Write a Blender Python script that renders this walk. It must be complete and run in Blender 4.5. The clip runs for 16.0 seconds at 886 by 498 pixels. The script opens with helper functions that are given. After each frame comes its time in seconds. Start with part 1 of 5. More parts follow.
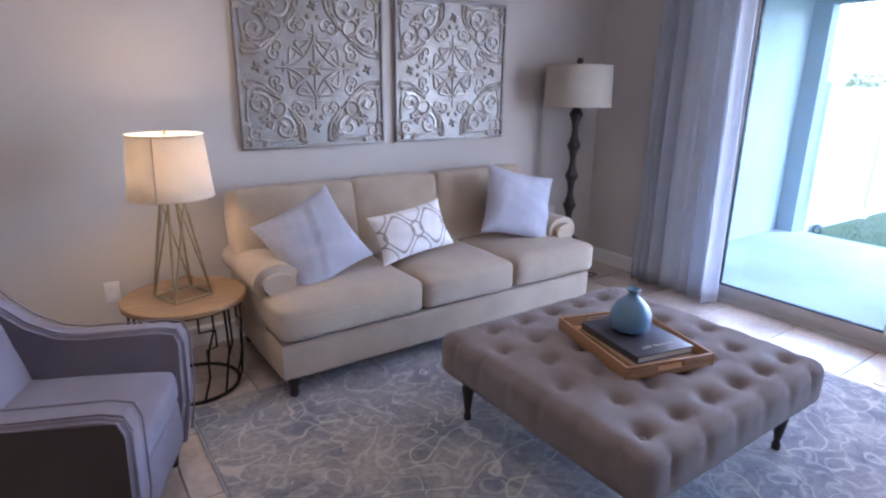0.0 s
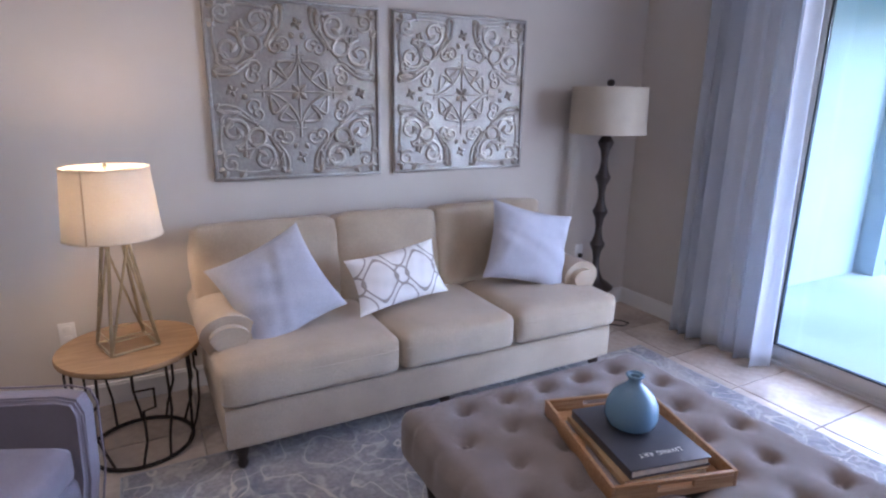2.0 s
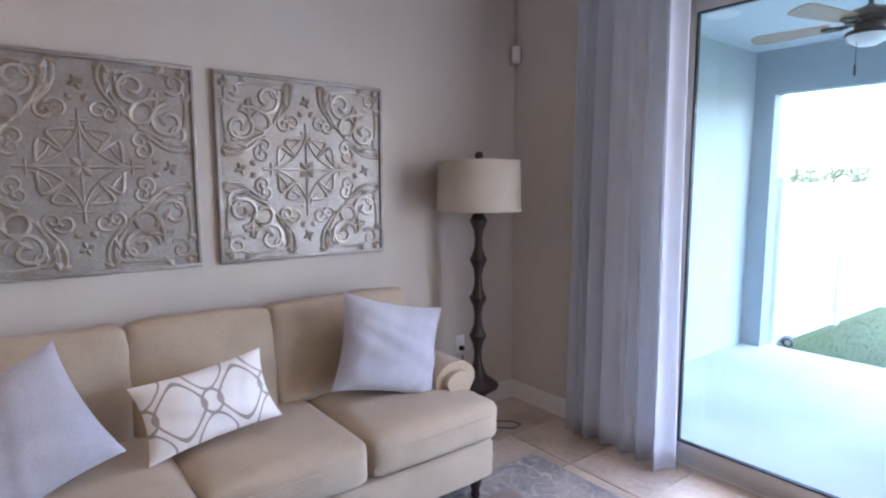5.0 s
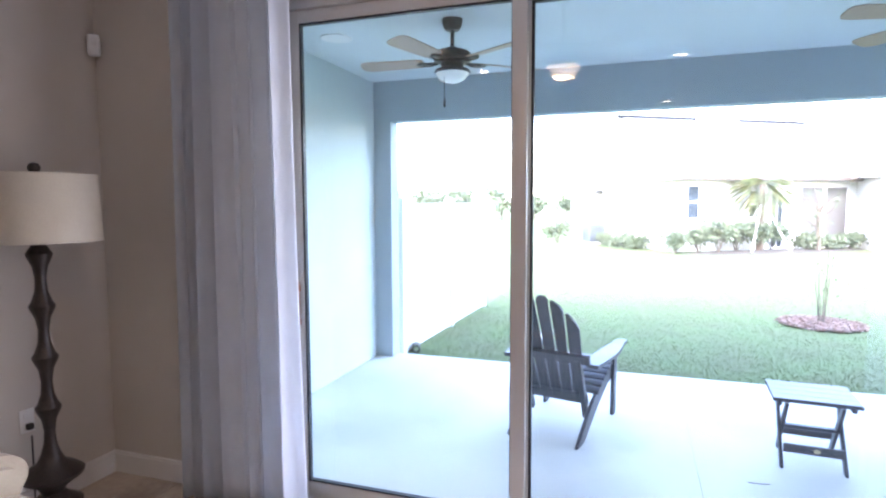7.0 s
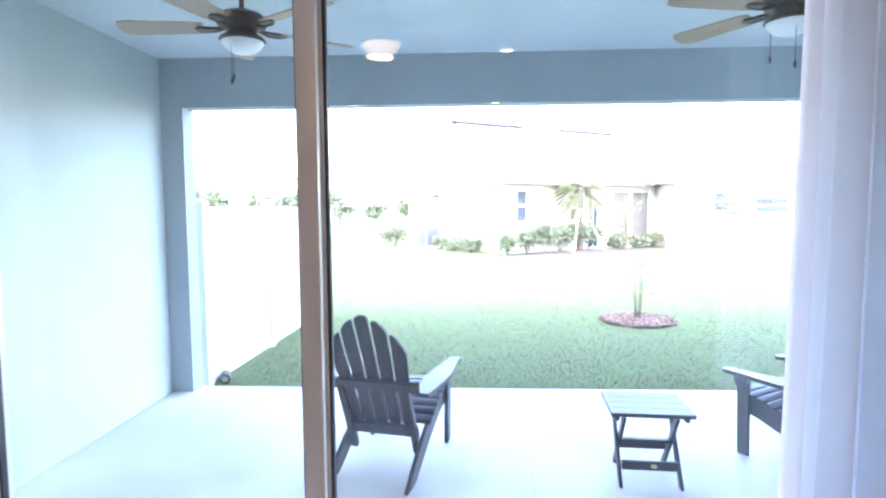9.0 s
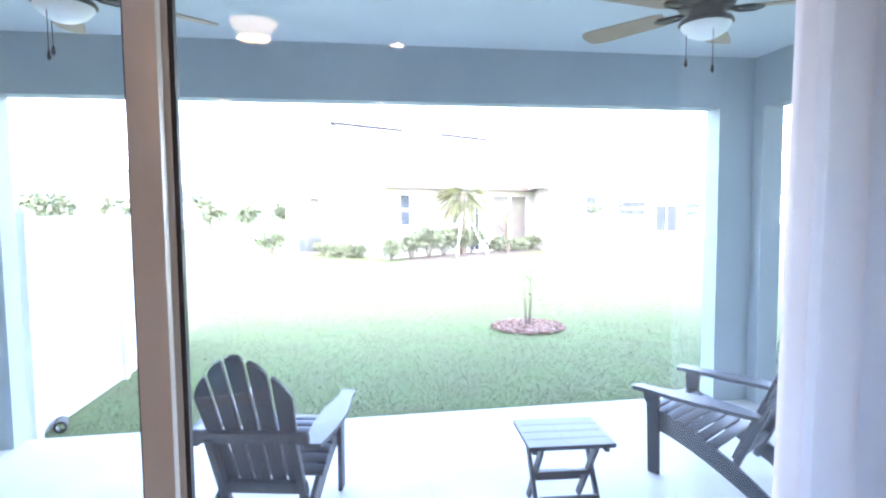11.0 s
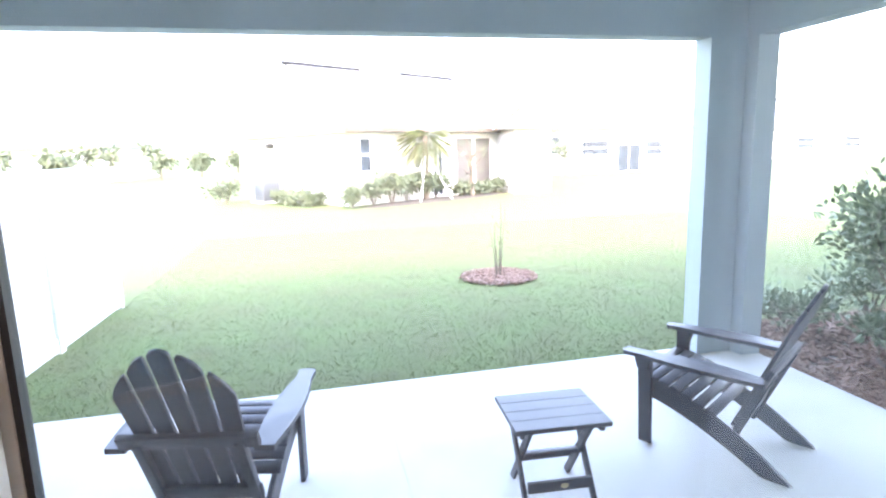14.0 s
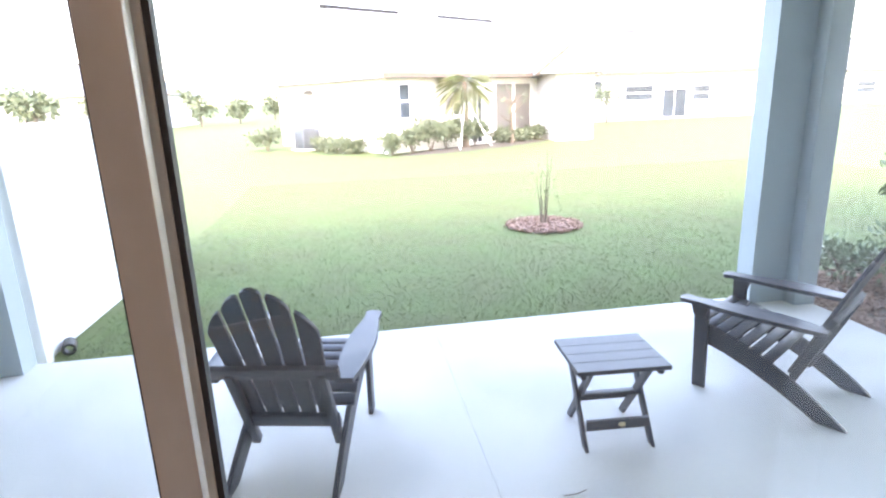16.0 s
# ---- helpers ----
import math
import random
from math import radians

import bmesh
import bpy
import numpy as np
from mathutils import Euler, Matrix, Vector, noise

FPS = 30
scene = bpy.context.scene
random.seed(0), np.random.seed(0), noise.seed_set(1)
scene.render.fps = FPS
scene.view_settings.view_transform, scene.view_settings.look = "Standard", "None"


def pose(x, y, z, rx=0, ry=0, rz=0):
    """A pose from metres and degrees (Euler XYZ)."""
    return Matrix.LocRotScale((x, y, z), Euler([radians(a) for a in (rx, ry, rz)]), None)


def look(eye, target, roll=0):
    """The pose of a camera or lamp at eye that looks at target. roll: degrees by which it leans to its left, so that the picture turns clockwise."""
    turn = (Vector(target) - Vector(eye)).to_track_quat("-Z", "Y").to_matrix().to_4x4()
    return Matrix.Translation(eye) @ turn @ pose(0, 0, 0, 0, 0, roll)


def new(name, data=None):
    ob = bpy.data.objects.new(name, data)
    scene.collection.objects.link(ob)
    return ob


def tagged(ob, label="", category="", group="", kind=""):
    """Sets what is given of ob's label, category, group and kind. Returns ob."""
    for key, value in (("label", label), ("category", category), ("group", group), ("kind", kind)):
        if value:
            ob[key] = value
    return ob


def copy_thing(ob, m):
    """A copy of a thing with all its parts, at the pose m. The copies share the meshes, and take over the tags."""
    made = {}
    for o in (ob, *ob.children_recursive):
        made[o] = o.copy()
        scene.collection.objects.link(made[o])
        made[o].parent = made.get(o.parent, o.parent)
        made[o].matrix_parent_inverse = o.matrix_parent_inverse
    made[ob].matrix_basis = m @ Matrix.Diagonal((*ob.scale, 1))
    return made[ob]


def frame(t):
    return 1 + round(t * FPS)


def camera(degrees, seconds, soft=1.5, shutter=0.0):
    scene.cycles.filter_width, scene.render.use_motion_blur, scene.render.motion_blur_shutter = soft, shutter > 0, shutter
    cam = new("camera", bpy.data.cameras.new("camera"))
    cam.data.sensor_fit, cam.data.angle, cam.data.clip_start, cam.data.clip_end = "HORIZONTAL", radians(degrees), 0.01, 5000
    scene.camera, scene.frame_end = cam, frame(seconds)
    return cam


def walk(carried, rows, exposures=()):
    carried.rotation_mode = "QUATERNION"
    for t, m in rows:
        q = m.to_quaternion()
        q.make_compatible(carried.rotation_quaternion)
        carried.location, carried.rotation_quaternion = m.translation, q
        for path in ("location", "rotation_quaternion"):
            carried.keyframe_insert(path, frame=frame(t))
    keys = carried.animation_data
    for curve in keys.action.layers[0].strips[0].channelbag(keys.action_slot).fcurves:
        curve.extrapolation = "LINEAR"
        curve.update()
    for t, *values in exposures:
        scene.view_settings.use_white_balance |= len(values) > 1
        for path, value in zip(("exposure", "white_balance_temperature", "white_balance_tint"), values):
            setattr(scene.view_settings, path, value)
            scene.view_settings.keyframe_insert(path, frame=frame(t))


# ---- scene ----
cam = camera(75.7, 16.0, soft=2.2)
PATH = [
    (0, (2.592, 0.22, 1.521), (3.686, 1.798, 0.961), 0.7),
    (0.5, (2.726, 0.247, 1.522), (3.722, 1.885, 0.954), 1.0),
    (1, (2.869, 0.287, 1.519), (3.807, 1.963, 0.964), 1.0),
    (1.5, (3.023, 0.346, 1.557), (3.942, 2.037, 1.011), 0.9),
    (2, (3.16, 0.409, 1.566), (4.077, 2.112, 1.059), 0.8),
    (2.5, (3.313, 0.452, 1.572), (4.215, 2.175, 1.106), 0.5),
    (3, (3.478, 0.479, 1.595), (4.369, 2.211, 1.142), 0.5),
    (5.5, (3.765, 0.775, 1.519), (5.118, 2.237, 1.341), -0.4),
    (6, (3.884, 0.758, 1.519), (5.4, 2.051, 1.347), -0.4),
    (6.5, (4.014, 0.778, 1.503), (5.741, 1.772, 1.34), -0.4),
    (7, (4.119, 0.786, 1.526), (6.007, 1.425, 1.365), -0.2),
    (7.5, (4.316, 0.791, 1.544), (6.279, 1.135, 1.382), -0.0),
    (8, (4.489, 0.771, 1.541), (6.474, 0.953, 1.375), -0.2),
    (8.5, (4.67, 0.756, 1.554), (6.659, 0.89, 1.387), 0.1),
    (9, (4.788, 0.756, 1.506), (6.78, 0.855, 1.359), -0.4),
    (9.5, (4.929, 0.807, 1.461), (6.925, 0.825, 1.343), -0.4),
    (10, (5.023, 0.848, 1.51), (7.016, 0.737, 1.388), -0.2),
    (12.5, (5.611, 0.776, 1.571), (7.558, 0.344, 1.417), -1.4),
    (13, (5.671, 0.752, 1.579), (7.621, 0.338, 1.412), -1.6),
    (13.5, (5.711, 0.757, 1.581), (7.656, 0.347, 1.364), -1.6),
    (14, (5.725, 0.785, 1.589), (7.648, 0.351, 1.249), -1.7),
    (14.5, (5.725, 0.827, 1.606), (7.605, 0.344, 1.127), -1.9),
    (15, (5.720, 0.88, 1.607), (7.566, 0.362, 1.039), -1.8),
    (15.5, (5.706, 0.915, 1.607), (7.564, 0.445, 1.036), -1.9),
    (16, (5.680, 0.95, 1.602), (7.589, 0.646, 1.089), -2.0),
]
walk(cam, [(t, look(eye, target, roll)) for t, eye, target, roll in PATH],
     exposures=[(0.0, 4.9, 5500, 29), (4.0, 4.9, 5850, 27), (7.0, 4.9, 6550, 28), (9.5, 4.88, 6600, 28), (12.5, 4.85, 7050, 30), (14.0, 4.75, 7550, 30), (16.0, 4.5, 8000, 29)])

CAN_W, FAN_W, BULB_W = 0.15, 0.13, 0.11   # lamps of the living room, two added cans among them, in watts

# ---- world and sun ----
SUN_ELEV, SUN_TURN = 41.0, 276.0   # the sun stands behind the house, over its roof
world = bpy.data.worlds.new("sky")
world.use_nodes = True
scene.world = world
wn = world.node_tree.nodes
sky = wn.new("ShaderNodeTexSky")
sky.sky_type = "NISHITA"
sky.sun_disc = False
sky.sun_elevation = radians(SUN_ELEV)
sky.sun_rotation = radians(SUN_TURN)
wn["Background"].inputs[1].default_value = 0.15
world.node_tree.links.new(sky.outputs[0], wn["Background"].inputs[0])
sun = new("sun", bpy.data.lights.new("sun", "SUN"))
sun.data.energy, sun.data.angle, sun.data.color = 0.13, radians(1.5), (1.0, 0.97, 0.92)
sx, sy = math.sin(radians(SUN_TURN)), math.cos(radians(SUN_TURN))
sky_in = new("door_daylight", bpy.data.lights.new("door_daylight", "AREA"))   # the sky's light in the door opening
sky_in.data.shape, sky_in.data.size, sky_in.data.size_y, sky_in.data.energy, sky_in.data.color = "RECTANGLE", 2.4, 2.3, 1.75, (0.88, 0.91, 1.0)
sky_in.matrix_world = look((6.50, 1.08, 1.28), (0.0, 1.08, 1.28))
sun.matrix_world = look((sx * 30, sy * 30, 30 * math.tan(radians(SUN_ELEV))), (0, 0, 0))

# ---- materials ----


def mat(name, colour, rough=0.6, metal=0.0, vary=0.08, scale=6.0, bump=0.0, bscale=60.0, spec=0.5, fine=0.0, fscale=90.0, tint=None, sheen=0.0, obj_random=0.0):
    """A surface with broad mottling towards tint, fine grain and relief, in metres of the object's own space."""
    m = bpy.data.materials.new(name)
    m.use_nodes = True
    nt = m.node_tree
    b = nt.nodes["Principled BSDF"]
    b.inputs["Roughness"].default_value = rough
    b.inputs["Metallic"].default_value = metal
    b.inputs["Specular IOR Level"].default_value = spec
    if sheen:
        b.inputs["Sheen Weight"].default_value = sheen
        b.inputs["Sheen Roughness"].default_value = 0.5
    tc = nt.nodes.new("ShaderNodeTexCoord")
    n = nt.nodes.new("ShaderNodeTexNoise")
    n.inputs["Scale"].default_value = scale
    n.inputs["Detail"].default_value = 5
    nt.links.new(tc.outputs["Object"], n.inputs["Vector"])
    mix = nt.nodes.new("ShaderNodeMix")
    mix.data_type = "RGBA"
    t = tint or tuple(c * (1 - 2.2 * vary) for c in colour)
    mix.inputs[6].default_value = (*[min(1, c * (1 + vary)) for c in colour], 1)
    mix.inputs[7].default_value = (*t, 1)
    ramp = nt.nodes.new("ShaderNodeMapRange")
    ramp.inputs[1].default_value, ramp.inputs[2].default_value = 0.32, 0.68
    nt.links.new(n.outputs["Fac"], ramp.inputs[0])
    nt.links.new(ramp.outputs[0], mix.inputs[0])
    out = mix.outputs[2]
    if fine:
        n2 = nt.nodes.new("ShaderNodeTexNoise")
        n2.inputs["Scale"].default_value = fscale
        n2.inputs["Detail"].default_value = 3
        nt.links.new(tc.outputs["Object"], n2.inputs["Vector"])
        m2 = nt.nodes.new("ShaderNodeMix")
        m2.data_type, m2.blend_type = "RGBA", "OVERLAY"
        m2.inputs[0].default_value = fine
        nt.links.new(out, m2.inputs[6])
        nt.links.new(n2.outputs["Fac"], m2.inputs[7])
        out = m2.outputs[2]
    if obj_random:
        oi = nt.nodes.new("ShaderNodeObjectInfo")
        hs = nt.nodes.new("ShaderNodeHueSaturation")
        mr = nt.nodes.new("ShaderNodeMapRange")
        mr.inputs[3].default_value, mr.inputs[4].default_value = 1 - obj_random, 1 + obj_random
        nt.links.new(oi.outputs["Random"], mr.inputs[0])
        nt.links.new(mr.outputs[0], hs.inputs["Value"])
        nt.links.new(out, hs.inputs["Color"])
        out = hs.outputs[0]
    nt.links.new(out, b.inputs["Base Color"])
    if bump:
        n3 = nt.nodes.new("ShaderNodeTexNoise")
        n3.inputs["Scale"].default_value = bscale
        n3.inputs["Detail"].default_value = 4
        nt.links.new(tc.outputs["Object"], n3.inputs["Vector"])
        bp = nt.nodes.new("ShaderNodeBump")
        bp.inputs["Strength"].default_value = bump
        bp.inputs["Distance"].default_value = 0.01
        nt.links.new(n3.outputs["Fac"], bp.inputs["Height"])
        nt.links.new(bp.outputs[0], b.inputs["Normal"])
    return m


def glow(name, colour, strength):
    m = bpy.data.materials.new(name)
    m.use_nodes = True
    b = m.node_tree.nodes["Principled BSDF"]
    b.inputs["Base Color"].default_value = (0.9, 0.88, 0.84, 1)
    b.inputs["Emission Color"].default_value = (*colour, 1)
    b.inputs["Emission Strength"].default_value = strength
    return m


def weave(name, colour, tint, scale=320.0, rough=0.9, sheen=0.25, bump=0.35):
    """Woven cloth: crossing threads as relief, over soft mottling."""
    m = mat(name, colour, rough, vary=0.05, scale=5, spec=0.2, tint=tint, sheen=sheen, fine=0.25, fscale=220)
    nt = m.node_tree
    b = nt.nodes["Principled BSDF"]
    tc = [n for n in nt.nodes if n.type == "TEX_COORD"][0]
    hs = []
    for axis in ("X", "Z"):
        w = nt.nodes.new("ShaderNodeTexWave")
        w.bands_direction = axis
        w.inputs["Scale"].default_value = scale
        w.inputs["Distortion"].default_value = 1.5
        nt.links.new(tc.outputs["Object"], w.inputs["Vector"])
        hs.append(w)
    add = nt.nodes.new("ShaderNodeMath")
    nt.links.new(hs[0].outputs["Fac"], add.inputs[0])
    nt.links.new(hs[1].outputs["Fac"], add.inputs[1])
    bp = nt.nodes.new("ShaderNodeBump")
    bp.inputs["Strength"].default_value = bump
    bp.inputs["Distance"].default_value = 0.002
    nt.links.new(add.outputs[0], bp.inputs["Height"])
    nt.links.new(bp.outputs[0], b.inputs["Normal"])
    return m


def wood(name, light, dark, rough=0.45, axis="X", scale=9.0, stretch=12.0):
    m = bpy.data.materials.new(name)
    m.use_nodes = True
    nt = m.node_tree
    b = nt.nodes["Principled BSDF"]
    b.inputs["Roughness"].default_value = rough
    tc = nt.nodes.new("ShaderNodeTexCoord")
    mp = nt.nodes.new("ShaderNodeMapping")
    mp.inputs["Scale"].default_value = tuple(1.0 if a == axis else stretch for a in "XYZ")
    nt.links.new(tc.outputs["Object"], mp.inputs[0])
    n = nt.nodes.new("ShaderNodeTexNoise")
    n.inputs["Scale"].default_value, n.inputs["Detail"].default_value, n.inputs["Distortion"].default_value = scale, 6, 0.8
    nt.links.new(mp.outputs[0], n.inputs["Vector"])
    cr = nt.nodes.new("ShaderNodeValToRGB")
    cr.color_ramp.elements[0].position, cr.color_ramp.elements[1].position = 0.35, 0.65
    cr.color_ramp.elements[0].color, cr.color_ramp.elements[1].color = (*dark, 1), (*light, 1)
    nt.links.new(n.outputs["Fac"], cr.inputs[0])
    nt.links.new(cr.outputs[0], b.inputs["Base Color"])
    bp = nt.nodes.new("ShaderNodeBump")
    bp.inputs["Strength"].default_value, bp.inputs["Distance"].default_value = 0.25, 0.003
    nt.links.new(n.outputs["Fac"], bp.inputs["Height"])
    nt.links.new(bp.outputs[0], b.inputs["Normal"])
    return m


M_WALL = mat("wall_paint", (0.60, 0.555, 0.50), 0.75, vary=0.025, scale=1.2, bump=0.12, bscale=160)
M_WHITE = mat("white_trim_paint", (0.80, 0.79, 0.77), 0.4, vary=0.02, scale=3)
M_CEIL = mat("ceiling_paint", (0.78, 0.77, 0.75), 0.85, vary=0.02, scale=2, bump=0.2, bscale=120)
M_TILE = mat("floor_tile", (0.58, 0.50, 0.42), 0.22, vary=0.12, scale=2.5, fine=0.25, fscale=25, obj_random=0.05)
M_GROUT = mat("grout", (0.46, 0.41, 0.35), 0.9, vary=0.1, scale=20)
M_FRAME = mat("almond_aluminium", (0.62, 0.60, 0.57), 0.4, metal=0.1, vary=0.02, scale=4)
M_GASKET = mat("dark_gasket", (0.03, 0.032, 0.036), 0.6, vary=0.1)
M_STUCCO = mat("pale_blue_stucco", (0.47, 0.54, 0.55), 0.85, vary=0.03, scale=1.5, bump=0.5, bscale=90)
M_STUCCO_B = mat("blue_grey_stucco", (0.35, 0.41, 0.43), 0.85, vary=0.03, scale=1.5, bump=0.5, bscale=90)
M_LCEIL = mat("lanai_ceiling_paint", (0.60, 0.66, 0.68), 0.85, vary=0.02, scale=1.5, bump=0.3, bscale=90)
M_SLAB = mat("pale_concrete", (0.62, 0.60, 0.55), 0.7, vary=0.08, scale=1.3, bump=0.25, bscale=120, fine=0.25, fscale=50)
M_SOIL = mat("soil", (0.10, 0.08, 0.06), 0.95, vary=0.2, scale=8, bump=0.6, bscale=30)


def glass_mat():
    m = bpy.data.materials.new("clear_glass")
    m.use_nodes = True
    nt = m.node_tree
    nt.nodes.remove(nt.nodes["Principled BSDF"])
    tr, gl, mx = nt.nodes.new("ShaderNodeBsdfTransparent"), nt.nodes.new("ShaderNodeBsdfGlossy"), nt.nodes.new("ShaderNodeMixShader")
    tr.inputs[0].default_value = (0.93, 0.965, 0.96, 1)
    gl.inputs["Roughness"].default_value = 0.0
    lw, pw, ml = nt.nodes.new("ShaderNodeLayerWeight"), nt.nodes.new("ShaderNodeMath"), nt.nodes.new("ShaderNodeMath")
    pw.operation, ml.operation = "POWER", "MULTIPLY_ADD"
    pw.inputs[1].default_value, ml.inputs[1].default_value, ml.inputs[2].default_value = 5.0, 0.9, 0.04
    nt.links.new(lw.outputs["Facing"], pw.inputs[0])
    nt.links.new(pw.outputs[0], ml.inputs[0])
    nt.links.new(ml.outputs[0], mx.inputs[0])
    # smudges on the pane, which also imitate veiling glare by lifting dark tones
    smudge_veil, add, tc, no, mr = nt.nodes.new("ShaderNodeBsdfTranslucent"), nt.nodes.new("ShaderNodeMixShader"), nt.nodes.new("ShaderNodeTexCoord"), nt.nodes.new("ShaderNodeTexNoise"), nt.nodes.new("ShaderNodeMapRange")
    smudge_veil.inputs[0].default_value = (0.9, 0.93, 0.95, 1)
    no.inputs["Scale"].default_value, no.inputs["Detail"].default_value = 2.2, 5.0
    mr.inputs[1].default_value, mr.inputs[2].default_value, mr.inputs[3].default_value, mr.inputs[4].default_value = 0.35, 0.7, 0.005, 0.013
    nt.links.new(tc.outputs["Object"], no.inputs["Vector"])
    nt.links.new(no.outputs["Fac"], mr.inputs[0])
    nt.links.new(mr.outputs[0], add.inputs[0])
    nt.links.new(tr.outputs[0], add.inputs[1])
    nt.links.new(smudge_veil.outputs[0], add.inputs[2])
    nt.links.new(add.outputs[0], mx.inputs[1])
    nt.links.new(gl.outputs[0], mx.inputs[2])
    nt.links.new(mx.outputs[0], nt.nodes["Material Output"].inputs[0])
    return m


M_GLASS = glass_mat()

# ---- mesh helpers ----


def bm_box(x0, y0, z0, x1, y1, z1, bevel=0.0, seg=2, bm=None):
    """An upright box between two corners, with rounded edges."""
    b = bm or bmesh.new()
    r = bmesh.ops.create_cube(b, size=1.0, matrix=Matrix.LocRotScale(((x0 + x1) / 2, (y0 + y1) / 2, (z0 + z1) / 2), None, (abs(x1 - x0), abs(y1 - y0), abs(z1 - z0))))
    if bevel:
        es = list({e for v in r["verts"] for e in v.link_edges})
        bmesh.ops.bevel(b, geom=es, offset=bevel, segments=seg, profile=0.5, affect="EDGES")
    return b


def bm_tube(points, radius, sides=10, bm=None, closed=False):
    """A round bar along points; radius may be a list."""
    b = bm or bmesh.new()
    pts = [Vector(p) for p in points]
    n = len(pts)
    rings, side = [], None
    for i, p in enumerate(pts):
        a = pts[(i - 1) % n] if closed or i else p
        c = pts[(i + 1) % n] if closed or i < n - 1 else p
        d = (c - a).normalized()
        if side is None:
            side = d.orthogonal().normalized()
        side = (side - d * side.dot(d)).normalized()
        up = d.cross(side)
        r = radius[i] if isinstance(radius, (list, tuple)) else radius
        rings.append([b.verts.new(p + r * (math.cos(k) * side + math.sin(k) * up)) for k in (2 * math.pi * j / sides for j in range(sides))])
    for i in range(n if closed else n - 1):
        u, v = rings[i], rings[(i + 1) % n]
        for j in range(sides):
            b.faces.new((u[j], u[(j + 1) % sides], v[(j + 1) % sides], v[j]))
    if not closed:
        b.faces.new(list(reversed(rings[0])))
        b.faces.new(rings[-1])
    return b


def bm_lathe(profile, seg=24, centre=(0, 0, 0), bm=None, cap=True):
    """A turned body: profile of (radius, height) from the foot up."""
    b = bm or bmesh.new()
    rings = [[b.verts.new((centre[0] + r * math.cos(2 * math.pi * k / seg), centre[1] + r * math.sin(2 * math.pi * k / seg), centre[2] + z)) for k in range(seg)] for r, z in profile]
    for u, v in zip(rings, rings[1:]):
        for k in range(seg):
            b.faces.new((u[k], u[(k + 1) % seg], v[(k + 1) % seg], v[k]))
    if cap:
        b.faces.new(list(reversed(rings[0])))
        b.faces.new(rings[-1])
    return b


def bm_prism(outline, y0, y1, bm=None, bevel=0.0, seg=1):
    """An outline of (x, z) pushed along y from y0 to y1."""
    b = bm or bmesh.new()
    f = [b.verts.new((x, y0, z)) for x, z in outline]
    g = [b.verts.new((x, y1, z)) for x, z in outline]
    n = len(outline)
    made = [b.faces.new(f), b.faces.new(list(reversed(g)))]
    for i in range(n):
        made.append(b.faces.new((f[(i + 1) % n], f[i], g[i], g[(i + 1) % n])))
    bmesh.ops.recalc_face_normals(b, faces=made)
    if bevel:
        es = [e for e in made[0].edges] + [e for e in made[1].edges]
        bmesh.ops.bevel(b, geom=es, offset=bevel, segments=seg, affect="EDGES")
    return b


def moved(bm, m):
    bmesh.ops.transform(bm, matrix=m, verts=bm.verts)
    return bm


def mesh_of(name, bm, material, smooth=True, angle=40):
    me = bpy.data.meshes.new(name)
    bm.normal_update()
    bm.to_mesh(me)
    bm.free()
    for m in material if isinstance(material, (list, tuple)) else [material]:
        me.materials.append(m)
    if smooth:
        me.shade_smooth()
        me.set_sharp_from_angle(angle=radians(angle))
    return me


def part(name, bm, material, parent, label="", smooth=True, angle=40):
    ob = new(name, mesh_of(name, bm, material, smooth, angle))
    ob.parent = parent
    if label:
        tagged(ob, label)
    return ob


def thing(name, label, category, m=None, group="", kind=""):
    """The Empty at a thing's base, that its parts hang on."""
    ob = new(name)
    ob.empty_display_size = 0.1
    if m:
        ob.matrix_world = m
    return tagged(ob, label, category, group, kind)


def solid(name, bm, material, label, category, kind="", m=None, smooth=True, group=""):
    ob = new(name, mesh_of(name, bm, material, smooth))
    if m:
        ob.matrix_world = m
    return tagged(ob, label, category, group, kind)


def structure(name, bm, material, label, category):
    return solid(name, bm, material, label, category, kind="structure", smooth=False)


# ---- plan ----
NY = 3.59            # sofa wall, inner face
EX = 6.52            # wall with the sliding door, inner face
WX, SY, CZ = -1.2, -3.4, 2.95
DY0, DY1, DZ = -0.60, 2.45, 2.50     # sliding door opening
GROUND, PATIO = -0.16, -0.10
LY, LX, LCZ, LBZ = 3.39, 9.58, 2.77, 2.36   # lanai: side wall, front beam, ceiling, beam's underside
LSY = -2.48                                 # lanai: side beam

# ---- large structure ----
structure("floor", bm_box(WX - 0.2, SY - 0.2, -0.2, EX + 0.2, NY + 0.2, -0.012), M_GROUT, "beige floor grout under square tiles", "floor")
structure("wall_north", bm_box(WX - 0.2, NY, -0.012, EX + 0.2, NY + 0.2, 3.1), M_WALL, "warm greige painted wall behind the sofa", "wall")
structure("wall_west", bm_box(WX - 0.2, SY, -0.012, WX, NY, 3.1), M_WALL, "warm greige painted wall", "wall")
structure("wall_south", bm_box(WX - 0.2, SY - 0.2, -0.012, EX + 0.2, SY, 3.1), M_WALL, "warm greige painted wall", "wall")
b = bm_box(EX, DY1, -0.012, EX + 0.2, NY, 3.1)
bm_box(EX, SY, -0.012, EX + 0.2, DY0, 3.1, bm=b)
bm_box(EX, DY0, DZ, EX + 0.2, DY1, 3.1, bm=b)
structure("wall_east", b, M_WALL, "greige wall with a wide sliding door opening", "wall")
structure("ceiling", bm_box(WX, SY, CZ, EX, NY, 3.1), M_CEIL, "white painted ceiling", "ceiling")
b = bm_box(WX, NY - 0.016, 0, EX, NY, 0.125, 0.004)
